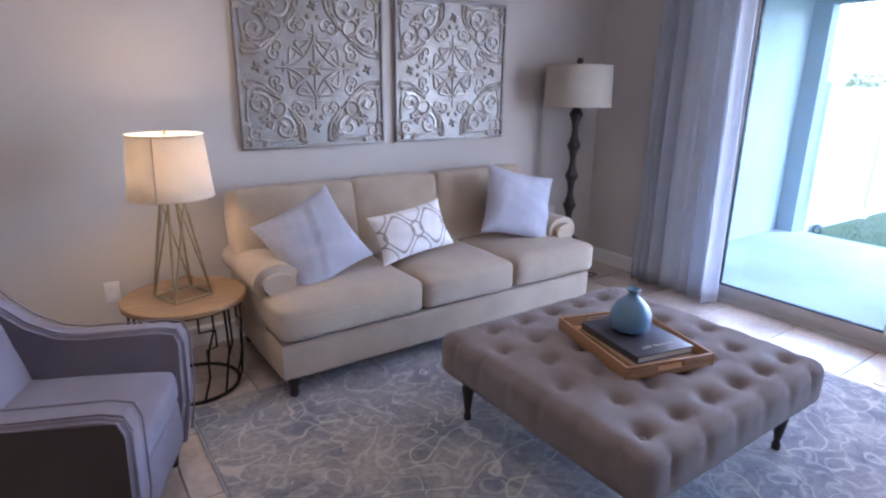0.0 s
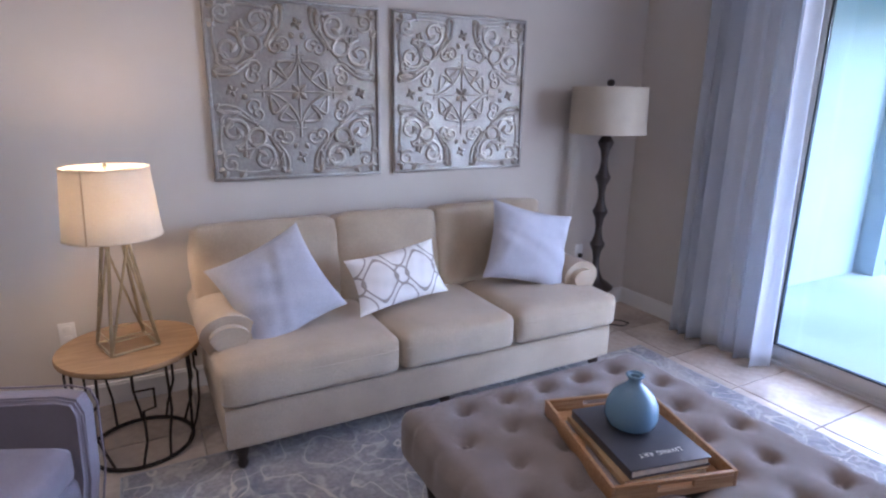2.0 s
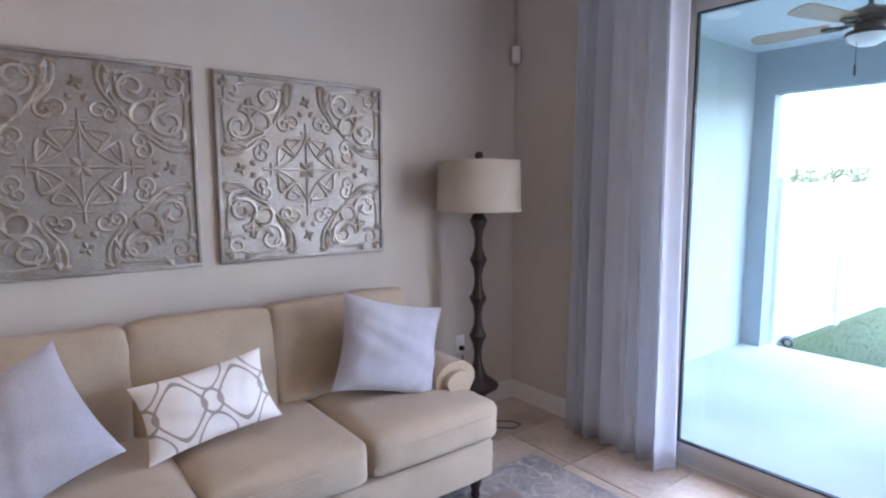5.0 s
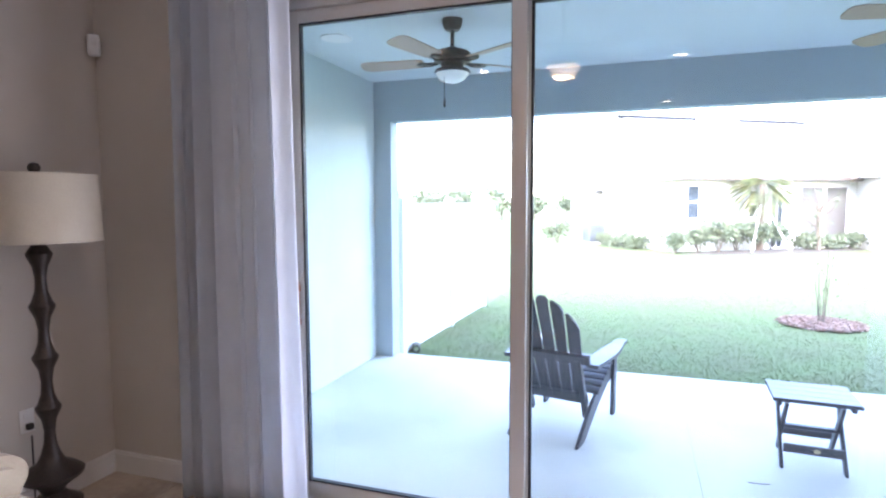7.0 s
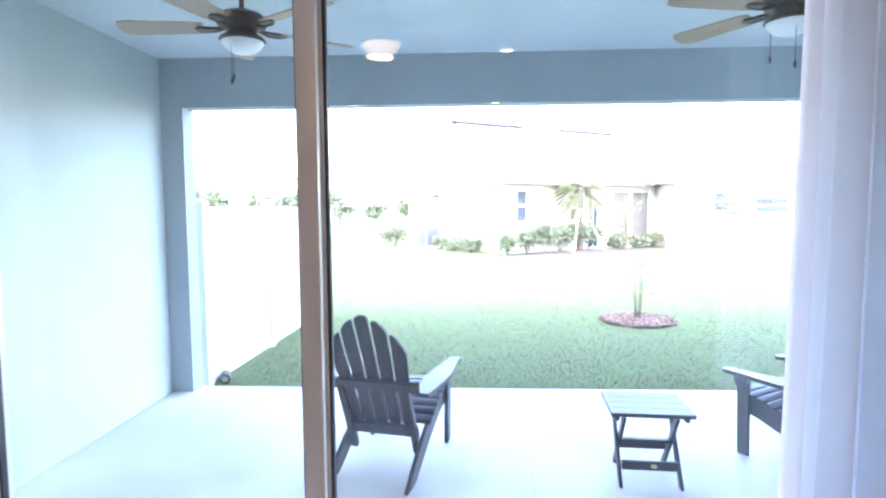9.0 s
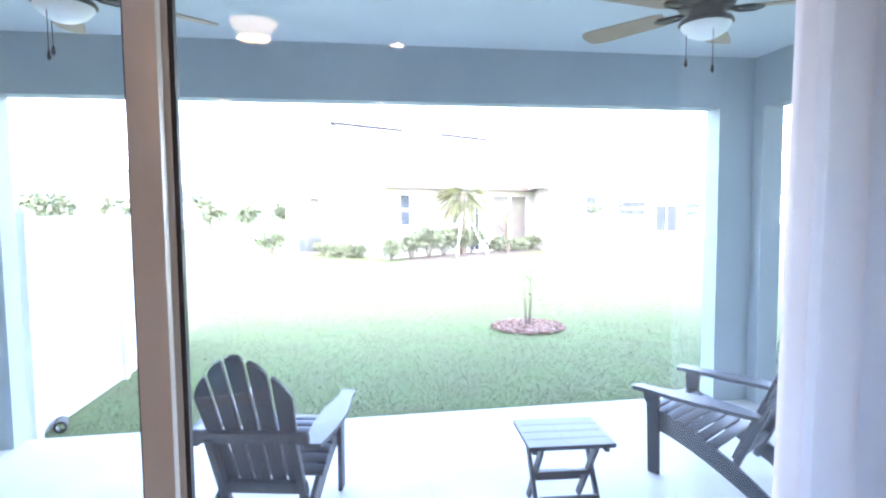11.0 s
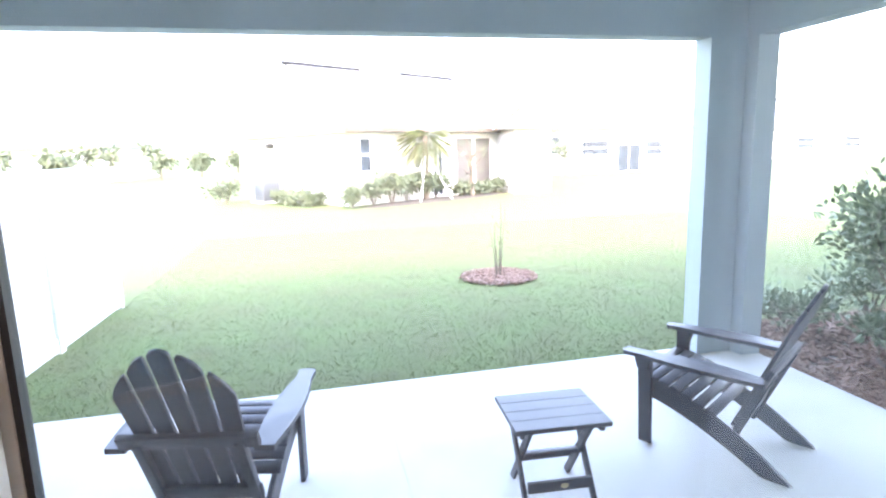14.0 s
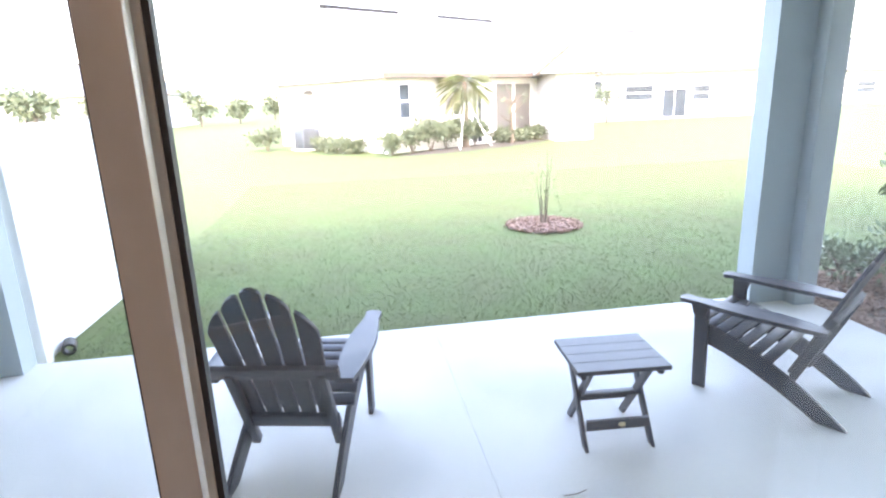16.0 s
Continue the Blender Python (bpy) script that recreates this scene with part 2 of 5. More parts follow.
bm_box(WX, NY - 0.022, 0.10, EX, NY - 0.014, 0.112, bm=b)
structure("baseboard", b, M_WHITE, "white moulded baseboard along the sofa wall", "baseboard")
b = bm_box(EX - 0.016, DY1 + 0.01, 0, EX, NY - 0.016, 0.125, 0.004)
bm_box(EX - 0.022, DY1 + 0.01, 0.10, EX - 0.014, NY - 0.022, 0.112, bm=b)
structure("baseboard", b, M_WHITE, "white moulded baseboard beside the sliding door", "baseboard")
structure("baseboard", bm_box(EX - 0.016, SY, 0, EX, DY0 - 0.01, 0.125, 0.004), M_WHITE, "white baseboard beyond the sliding door", "baseboard")

# covered patio
structure("patio", bm_box(EX + 0.2, LSY - 0.18, -0.4, LX + 0.18, LY, PATIO, 0.012), M_SLAB, "pale worn concrete patio slab", "patio")
b = bm_box(EX + 0.3, 0.398, PATIO + 0.0006, LX + 0.17, 0.402, PATIO + 0.0014)
structure("slab_joint", b, mat("joint_dirt", (0.50, 0.48, 0.44), 0.9, vary=0.2, scale=9), "thin dirty control joint in the patio slab", "joint")
structure("wall_lanai", bm_box(EX + 0.2, LY, -0.4, LX + 0.18, LY + 0.2, LCZ), M_STUCCO, "pale blue stucco side wall of the covered patio", "wall")
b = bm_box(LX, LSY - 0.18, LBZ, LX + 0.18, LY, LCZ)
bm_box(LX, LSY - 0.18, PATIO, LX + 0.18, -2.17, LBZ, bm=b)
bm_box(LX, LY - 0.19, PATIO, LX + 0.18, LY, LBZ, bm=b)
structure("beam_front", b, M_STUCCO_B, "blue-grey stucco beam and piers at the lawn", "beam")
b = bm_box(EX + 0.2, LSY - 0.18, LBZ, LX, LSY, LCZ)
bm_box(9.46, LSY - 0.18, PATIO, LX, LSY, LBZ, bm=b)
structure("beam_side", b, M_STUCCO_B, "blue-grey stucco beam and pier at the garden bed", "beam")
structure("ceiling_lanai", bm_box(EX + 0.2, LSY - 0.18, LCZ, LX + 0.18, LY + 0.2, LCZ + 0.1), M_LCEIL, "pale blue painted ceiling of the covered patio", "ceiling")
b = bm_box(EX + 0.2, DY1, -0.4, EX + 0.215, LY, LCZ)
bm_box(EX + 0.2, -9.0, -0.4, EX + 0.215, DY0, LCZ, bm=b)
bm_box(EX + 0.2, DY0, DZ, EX + 0.215, DY1, LCZ, bm=b)
structure("wall_outside", b, M_STUCCO, "pale blue stucco on the outside of the house", "wall")
M_ROOF = mat("grey_shingles", (0.36, 0.37, 0.39), 0.9, vary=0.12, scale=5, bump=0.6, bscale=25, fine=0.3, fscale=12)


def hip_roof(x0, y0, x1, y1, z, rise, inset, thick=0.14, bm=None):
    b = bm or bmesh.new()
    lo = [b.verts.new(p) for p in ((x0, y0, z), (x1, y0, z), (x1, y1, z), (x0, y1, z))]
    mid = [b.verts.new((v.co.x, v.co.y, z + thick)) for v in lo]
    if y1 - y0 > x1 - x0:
        xm = (x0 + x1) / 2
        r = [b.verts.new((xm, y0 + inset, z + rise)), b.verts.new((xm, y1 - inset, z + rise))]
        tops = [(mid[0], mid[1], r[0]), (mid[1], mid[2], r[1], r[0]), (mid[2], mid[3], r[1]), (mid[3], mid[0], r[0], r[1])]
    else:
        ym = (y0 + y1) / 2
        r = [b.verts.new((x0 + inset, ym, z + rise)), b.verts.new((x1 - inset, ym, z + rise))]
        tops = [(mid[0], mid[1], r[1], r[0]), (mid[1], mid[2], r[1]), (mid[2], mid[3], r[0], r[1]), (mid[3], mid[0], r[0])]
    b.faces.new(list(reversed(lo)))
    for i in range(4):
        b.faces.new((lo[i], lo[(i + 1) % 4], mid[(i + 1) % 4], mid[i]))
    for t in tops:
        b.faces.new(t)
    return b


structure("roof", hip_roof(-2.4, -9.4, LX + 0.55, 12.0, 3.11, 3.0, 6.4), M_ROOF, "grey shingled hip roof over the house", "roof")

# ---- outdoors ----
M_LAWN = mat("lawn", (0.102, 0.134, 0.056), 0.95, vary=0.25, scale=1.9, tint=(0.132, 0.145, 0.070), fine=0.45, fscale=22, bump=0.12, bscale=120, spec=0.05)
M_GRASS = mat("grass_blades", (0.106, 0.140, 0.056), 0.8, vary=0.2, scale=1.6, tint=(0.135, 0.150, 0.070), spec=0.02)
M_CHIP = mat("bark_chips", (0.16, 0.085, 0.06), 0.9, vary=0.3, scale=9, tint=(0.28, 0.19, 0.14), fine=0.4, fscale=60)
M_LEAF = mat("glossy_leaves", (0.12, 0.165, 0.10), 0.4, vary=0.3, scale=5, tint=(0.14, 0.19, 0.095))
M_SHRUB = mat("muted_shrub_leaves", (0.085, 0.105, 0.06), 0.6, vary=0.3, scale=5, tint=(0.12, 0.14, 0.08))
M_BARK = mat("bark", (0.16, 0.12, 0.09), 0.9, vary=0.2, scale=20, bump=0.5)
M_PALM = mat("palm_fronds", (0.14, 0.165, 0.075), 0.5, vary=0.3, scale=3, tint=(0.19, 0.18, 0.095))
M_VINYL = mat("white_vinyl", (0.82, 0.82, 0.81), 0.35, vary=0.02, scale=2)
M_HOUSE = mat("cream_stucco", (0.74, 0.72, 0.68), 0.85, vary=0.04, scale=2, bump=0.4, bscale=60)
M_ROOF2 = mat("pale_grey_shingles", (0.24, 0.24, 0.25), 0.9, vary=0.12, scale=4, fine=0.3, fscale=10)
M_PANE = mat("dark_window_glass", (0.045, 0.06, 0.075), 0.25, vary=0.2, scale=1.5, spec=0.15)
M_SCREEN = mat("insect_screen", (0.13, 0.12, 0.11), 0.8, vary=0.1)
structure("ground", bm_box(EX + 0.215, -400, GROUND - 0.6, 900, 400, GROUND), M_LAWN, "wide mown lawn reaching past the houses", "ground")


def scatter_blades(name, spots, length, width, material, label, category, seed=3, lean=0.6, parent=None):
    """Many small upright leaves of one triangle each on spots (x, y, z)."""
    rng = np.random.default_rng(seed)
    p = np.asarray(spots, float)
    n = len(p)
    a = rng.uniform(0, 2 * np.pi, n)
    h = length * rng.uniform(0.55, 1.15, n)
    d = np.stack([np.cos(a), np.sin(a), np.zeros(n)], 1)
    q = rng.normal(0, lean, (n, 2)) * h[:, None]
    tip = p + np.concatenate([q, h[:, None]], 1)
    v = np.stack([p - d * width / 2, p + d * width / 2, tip], 1).reshape(-1, 3)
    me = bpy.data.meshes.new(name)
    me.from_pydata(v.tolist(), [], np.arange(3 * n).reshape(-1, 3).tolist())
    me.materials.append(material)
    return tagged(new(name, me), label, category, kind="stuff")


rng = np.random.default_rng(11)
gx = 9.78 + 9.0 * rng.random(150000) ** 1.4
gy = rng.uniform(-10.0, 3.1, 150000)
keep = ~((gy < -2.75) & (gx < 10.22)) & (((gx - 13.05) ** 2 + (gy + 1.64) ** 2) > 0.5 ** 2)
gx, gy = gx[keep], gy[keep]
scatter_blades("grass", np.stack([gx, gy, np.full(len(gx), GROUND)], 1), 0.020, 0.005, M_GRASS, "short green lawn grass beside the patio", "grass", lean=0.5)


def chips(name, inside, count, z, material, label, seed=5, size=0.035):
    rng = np.random.default_rng(seed)
    v, f = [], []
    for x, y in inside(rng, count):
        a, l, w = rng.uniform(0, 6.28), size * rng.uniform(0.5, 1.4), size * rng.uniform(0.2, 0.5)
        m = Matrix.Translation((x, y, z + rng.uniform(0.004, 0.025))) @ Euler((rng.normal(0, 0.35), rng.normal(0, 0.35), a)).to_matrix().to_4x4()
        k = len(v)
        for s in (-0.006, 0.006):
            v += [tuple(m @ Vector(q)) for q in ((-l, -w, s), (l, -w, s), (l * 0.8, w, s), (-l, w, s))]
        f += [(k + 4, k + 5, k + 6, k + 7), (k, k + 1, k + 5, k + 4), (k + 1, k + 2, k + 6, k + 5), (k + 2, k + 3, k + 7, k + 6), (k + 3, k, k + 4, k + 7)]
    me = bpy.data.meshes.new(name)
    me.from_pydata(v, [], f)
    me.materials.append(material)
    return tagged(new(name, me), label, "mulch", kind="stuff")


def disc_spots(cx, cy, r):
    def spots(rng, n):
        for _ in range(n):
            d, a = r * math.sqrt(rng.random()) * (1 + 0.06 * math.sin(5 * rng.random())), rng.uniform(0, 6.283)
            yield cx + d * math.cos(a), cy + d * math.sin(a)
    return spots


def bed_spots(x0, x1, y0, y1):
    def spots(rng, n):
        for _ in range(n):
            yield rng.uniform(x0, x1), y1 - (y1 - y0) * rng.random() ** 1.6
    return spots


def mound(cx, cy, rx, ry, h, z, seed=1):
    b = bmesh.new()
    n, k = 40, 5
    rings = []
    for i in range(k):
        f = 1 - i / k
        rings.append([b.verts.new((cx + rx * f * (1 + 0.05 * math.sin(3 * a + seed)) * math.cos(a), cy + ry * f * (1 + 0.05 * math.sin(4 * a + seed)) * math.sin(a), z + h * (1 - f * f) - (0.03 if i == 0 else 0))) for a in (2 * math.pi * j / n for j in range(n))])
    for u, v in zip(rings, rings[1:]):
        for j in range(n):
            b.faces.new((u[j], u[(j + 1) % n], v[(j + 1) % n], v[j]))
    b.faces.new(rings[-1])
    return b


structure("soil_ring", mound(13.05, -1.64, 0.52, 0.52, 0.03, GROUND), M_SOIL, "dark soil ring round the young plant", "soil")
chips("mulch_ring", disc_spots(13.05, -1.64, 0.5), 900, GROUND + 0.02, M_CHIP, "reddish bark mulch ring on the lawn")
b = bm_box(EX + 0.22, -9.0, GROUND - 0.1, 10.2, LSY - 0.19, GROUND + 0.03, 0.02)
structure("soil_bed", b, M_SOIL, "dark soil of the garden bed beside the patio", "soil")
chips("mulch_bed", bed_spots(EX + 0.25, 10.2, -6.5, LSY - 0.22), 7000, GROUND + 0.03, M_CHIP, "brown bark mulch of the garden bed", size=0.04)


def leaf_crown(spots, size, seed, long=2.2):
    """Single leaves of two triangles folded on the midrib, turned every way, at spots."""
    rng = np.random.default_rng(seed)
    v, f = [], []
    for p, outward in spots:
        s = size * rng.uniform(0.65, 1.25)
        d = (Vector(outward) + Vector(rng.normal(0, 0.55, 3))).normalized()
        m = Matrix.Translation(p) @ d.to_track_quat("Y", "Z").to_matrix().to_4x4() @ Euler((0, rng.uniform(0, 6.28), 0)).to_matrix().to_4x4()
        k = len(v)
        v += [tuple(m @ Vector(q)) for q in ((0, 0, 0), (-s * 0.5, s * long * 0.45, s * 0.15), (0, s * long, 0), (s * 0.5, s * long * 0.45, s * 0.15))]
        f += [(k, k + 3, k + 2), (k, k + 2, k + 1)]
    return v, f


def mesh_part(name, v, f, material, parent, label=""):
    me = bpy.data.meshes.new(name)
    me.from_pydata(v, [], f)
    me.materials.append(material)
    ob = new(name, me)
    ob.parent = parent
    if label:
        tagged(ob, label)
    return ob


def shrub(x, y, z, height, radius, label, seed, leaves=2200, size=0.045, stems=9, clear=0.25, material=None, name="shrub"):
    """A bush: stems that fork from the foot and leaves in tufts at their ends."""
    rng = np.random.default_rng(seed)
    root = thing(name, label, "shrub", pose(x, y, z))
    b, tufts = bmesh.new(), []
    for i in range(stems):
        a = 2 * math.pi * i / stems + rng.uniform(-0.3, 0.3)
        top = Vector((radius * 0.62 * math.cos(a) * rng.uniform(0.4, 1.1), radius * 0.62 * math.sin(a) * rng.uniform(0.4, 1.1), height * rng.uniform(0.6, 0.9)))
        mid = Vector((top.x * 0.35, top.y * 0.35, top.z * 0.5))
        bm_tube([(0.02 * math.cos(a), 0.02 * math.sin(a), -0.03), mid, top], [0.014, 0.010, 0.005], 6, b)
        for j in range(4):
            c = mid.lerp(top, rng.uniform(0.3, 1.0))
            e = c + Vector((rng.normal(0, 0.3) * radius, rng.normal(0, 0.3) * radius, rng.uniform(0.05, 0.3) * height))
            e.z = min(e.z, height)
            bm_tube([c, e], [0.006, 0.003], 5, b)
            tufts += [e, c.lerp(e, 0.5)]
        tufts.append(top)
    part("stems", b, M_BARK, root)
    spots = []
    for _ in range(leaves):
        c = tufts[int(rng.integers(len(tufts)))]
        o = Vector(rng.normal(0, 1, 3)).normalized()
        p = c + o * radius * 0.3 * rng.random() ** 0.6
        if p.z > clear * height:
            spots.append((p, o + Vector((0, 0, 0.5))))
    mesh_part("leaves", *leaf_crown(spots, size, seed), material or M_LEAF, root, "dense dark green leaves")
    return root


shrub(9.40, -4.08, GROUND + 0.03, 1.34, 0.72, "tall glossy green shrub on bare stems in mulch", 21, 3000, 0.040, 11, 0.36)
shrub(8.9, -3.35, GROUND + 0.03, 0.42, 0.36, "low green ground shrub at the patio's edge", 22, 900, 0.032, 7, 0.05)
shrub(9.85, -3.3, GROUND + 0.03, 0.38, 0.40, "low green ground shrub at the corner pier", 23, 900, 0.032, 7, 0.05)
shrub(9.95, -4.35, GROUND + 0.03, 0.5, 0.45, "low green ground shrub beside the tall one", 24, 900, 0.035, 7, 0.05)

stake = thing("marker_stake", "pink plastic pipe stake standing in the mulch", "stake", pose(8.66, -3.06, GROUND + 0.02))
M_PINK = mat("pink_plastic", (0.62, 0.30, 0.48), 0.5, vary=0.05)
part("pipe", moved(bm_tube([(0, 0, -0.05), (0.01, -0.02, 0.46)], 0.016, 12), Matrix()), M_PINK, stake)
part("cap", bm_lathe([(0.012, 0), (0.019, 0.004), (0.019, 0.03), (0.014, 0.038)], 12, (0.01, -0.02, 0.455)), M_PINK, stake)
M_BLACK = mat("black_metal", (0.035, 0.033, 0.032), 0.45, metal=0.3, vary=0.1)
pl = thing("path_light", "small black mushroom path light in the mulch", "path light", pose(8.48, -3.22, GROUND + 0.02))
part("post", bm_tube([(0, 0, -0.05), (0, 0, 0.30)], 0.009, 10), M_BLACK, pl)
part("cap", bm_lathe([(0.012, 0.27), (0.03, 0.285), (0.075, 0.29), (0.07, 0.30), (0.03, 0.325), (0.006, 0.335)], 20), M_BLACK, pl)

dr = thing("drain_pipe", "dark corrugated drain pipe end in the grass", "pipe", pose(10.0, 3.1, GROUND, 0, 0, 20))
part("pipe", moved(bm_lathe([(0.030, 0.0), (0.046, 0.0), (0.050, 0.03), (0.045, 0.05), (0.050, 0.08), (0.045, 0.10), (0.050, 0.14)], 16, cap=False), Matrix.Translation((0, 0, 0.045)) @ Matrix.Rotation(radians(90), 4, "Y")), M_BLACK, dr)

# young plant of bare canes in the mulch ring
sap = thing("sapling", "young bare-stemmed plant in the mulch ring", "plant", pose(13.05, -1.64, GROUND + 0.03))
rng = np.random.default_rng(8)
for i in range(6):
    a = i * 1.05
    h = 0.55 + 0.09 * i
    part("cane", bm_tube([(0.03 * math.cos(a), 0.03 * math.sin(a), -0.04), (0.06 * math.cos(a), 0.06 * math.sin(a), h * 0.5), (0.10 * math.cos(a + 0.3), 0.10 * math.sin(a + 0.3), h)], [0.008, 0.006, 0.003], 6), M_BARK, sap)
spots = [(Vector((rng.normal(0, 0.08), rng.normal(0, 0.08), rng.uniform(0.15, 0.9))), Vector((rng.normal(), rng.normal(), 0.8))) for _ in range(60)]
mesh_part("leaves", *leaf_crown(spots, 0.018, 9, 3.0), M_PALM, sap)

# white fence at the lot line
fence = thing("fence", "white vinyl privacy fence along the lawn", "fence", pose(9.84, 3.22, GROUND, 0, 0, -1.5))
FB = 1.60
for i in range(3):
    x = i * FB + 0.04
    part("post", bm_box(x - 0.05, -0.045, -0.1, x + 0.05, 0.055, 1.70, 0.006), M_VINYL, fence)
    part("post_cap", moved(bm_lathe([(0.085, 1.70), (0.085, 1.715), (0.02, 1.76)], 4), Matrix.Translation((x, 0.005, 0)) @ Matrix.Rotation(radians(45), 4, "Z")), M_VINYL, fence)
for i in range(2):
    x = i * FB + 0.09
    part("rail", bm_box(x, -0.03, 1.54, x + FB - 0.10, 0.03, 1.68, 0.006), M_VINYL, fence)
    part("rail", bm_box(x, -0.03, 0.02, x + FB - 0.10, 0.03, 0.15, 0.006), M_VINYL, fence)
    for k in range(10):
        part("board", bm_box(x + 0.15 * k + 0.001, -0.012, 0.15, x + 0.15 * k + 0.149, 0.012, 1.54, 0.003, 1), M_VINYL, fence)


def far_window(y0, y1, z0, z1, x, parent, bars=1):
    """A window set on a wall that faces the lawn."""
    w = part("window", bm_box(x - 0.03, y0, z0, x + 0.02, y1, z1, 0.005), M_WHITE, parent, "white framed window", smooth=False)
    n = bars + 1
    for i in range(n):
        a, c = z0 + (z1 - z0) * i / n, z0 + (z1 - z0) * (i + 1) / n
        part("pane", bm_box(x - 0.042, y0 + 0.06, a + 0.04, x - 0.034, y1 - 0.06, c - 0.04), M_PANE, w, smooth=False)
    return w


M_VENT = mat("black_ridge_vent", (0.015, 0.015, 0.016), 0.8, vary=0.1)


def house(x0, y0, x1, y1, eave, rise, label, windows, doors=(), m=None, hip=None, vents=None):
    root = thing("house", label, "house", m or pose(0, 0, GROUND))
    part("wall", bm_box(x0, y0, -0.2, x1, y1, eave), M_HOUSE, root, smooth=False)
    ins = hip or min(x1 - x0, y1 - y0) / 2 + 0.4
    rf = part("roof", hip_roof(x0 - 0.5, y0 - 0.5, x1 + 0.5, y1 + 0.5, eave, rise, ins, 0.2), M_ROOF2, root, "pale grey shingled hip roof", smooth=False)
    if y1 - y0 > x1 - x0:
        xm = (x0 + x1) / 2
        for a, c in vents or ((y0 - 0.5 + ins, y1 + 0.5 - ins),):
            part("ridge_cap", bm_tube([(xm, a, eave + rise + 0.02), (xm, c, eave + rise + 0.02)], 0.09, 6), M_VENT, rf, "dark ridge vent")
    else:
        ym = (y0 + y1) / 2
        part("ridge_cap", bm_tube([(x0 - 0.5 + ins, ym, eave + rise), (x1 + 0.5 - ins, ym, eave + rise)], 0.10, 6), M_VENT, rf, "dark ridge vent")
    part("fascia", bm_box(x0 - 0.53, y0 - 0.5, eave + 0.02, x0 - 0.5, y1 + 0.5, eave + 0.16), M_BARK, root, "brown fascia board", smooth=False)
    for w in windows:
        far_window(*w, x0, root)
    for y0d, y1d, z1d in doors:
        d = part("door", bm_box(x0 - 0.03, y0d, 0.0, x0 + 0.02, y1d, z1d), M_WHITE, root, smooth=False)
        part("pane", bm_box(x0 - 0.042, y0d + 0.07, 0.1, x0 - 0.034, (y0d + y1d) / 2 - 0.03, z1d - 0.07), M_PANE, d, smooth=False)
        part("pane", bm_box(x0 - 0.042, (y0d + y1d) / 2 + 0.03, 0.1, x0 - 0.034, y1d - 0.07, z1d - 0.07), M_PANE, d, smooth=False)
    return root


CORNER, TURN = (24.9, -0.45), radians(33.0)   # the near corner of the neighbour house, which stands askew to the lawn


def front(s, d):
    """A place s metres along the neighbour's front wall from its near corner and d metres out from it."""
    c, n = math.cos(TURN), math.sin(TURN)
    return CORNER[0] + n * s - c * d, CORNER[1] - c * s - n * d


h1 = house(0.0, -11.0, 7.5, 0.0, 2.42, 2.64, "cream stucco neighbour house with a grey roof", [(-0.95, -0.42, 1.12, 2.26), (-3.38, -2.90, 1.12, 2.1)], [(-4.45, -3.85, 2.12)], pose(*CORNER, GROUND, 0, 0, 33.0), 0.75, ((-3.6, -0.05), (-9.1, -5.75)))
part("porch_screen", bm_box(-0.035, -7.3, 0.25, -0.005, -5.1, 2.2), M_SCREEN, h1, "dark insect screen", smooth=False)
for y in (-5.1, -6.2, -7.3):
    part("porch_post", bm_box(-0.07, y - 0.07, 0.0, -0.036, y + 0.07, 2.3), M_HOUSE, h1, smooth=False)
part("roof_vent", bm_lathe([(0.10, 2.02), (0.22, 2.04), (0.24, 2.12), (0.12, 2.2)], 14, (4.9, 0.06, 0)), M_SCREEN, h1, "round grey wall vent")
h2 = house(27.0, -8.5, 30.0, -6.95, 2.5, 0.7, "cream stucco house wing with a gable", [])
ga = [(-8.5, 2.5), (-6.05, 2.5), (-7.27, 3.4)]
gb = bmesh.new()
for gx in (26.35, 26.95):
    gb.faces.new([gb.verts.new((gx, y, z)) for y, z in ga])
gb.verts.ensure_lookup_table()
for i in range(3):
    gb.faces.new((gb.verts[i], gb.verts[(i + 1) % 3], gb.verts[3 + (i + 1) % 3], gb.verts[3 + i]))
bmesh.ops.recalc_face_normals(gb, faces=gb.faces)
part("gable", gb, M_HOUSE, h2, smooth=False)
part("rake_board", bm_tube([(26.3, -5.95, 2.45), (26.3, -7.27, 3.48)], 0.07, 4), M_BARK, h2, "brown rake board")
part("rake_board", bm_tube([(26.3, -8.6, 2.45), (26.3, -7.27, 3.48)], 0.05, 4), M_VINYL, h2)
house(40.0, -26.0, 50.0, -12.0, 2.75, 3.0, "cream neighbour house with porch windows", [(-14.8, -12.95, 1.30, 2.45), (-18.2, -16.25, 1.16, 2.1), (-22.1, -20.85, 1.05, 2.0)], [(-20.5, -18.8, 1.85)])
house(52.0, -58.0, 62.0, -36.0, 2.75, 3.2, "distant cream house with a grey roof", [(-46.5, -44.5, 0.9, 2.0), (-52.0, -50.0, 0.9, 2.0)])
house(60.0, 16.0, 70.0, 34.0, 2.75, 3.0, "distant cream house across the lawns", [(20.0, 22.0, 0.9, 2.0), (26.0, 28.0, 0.9, 2.0)])

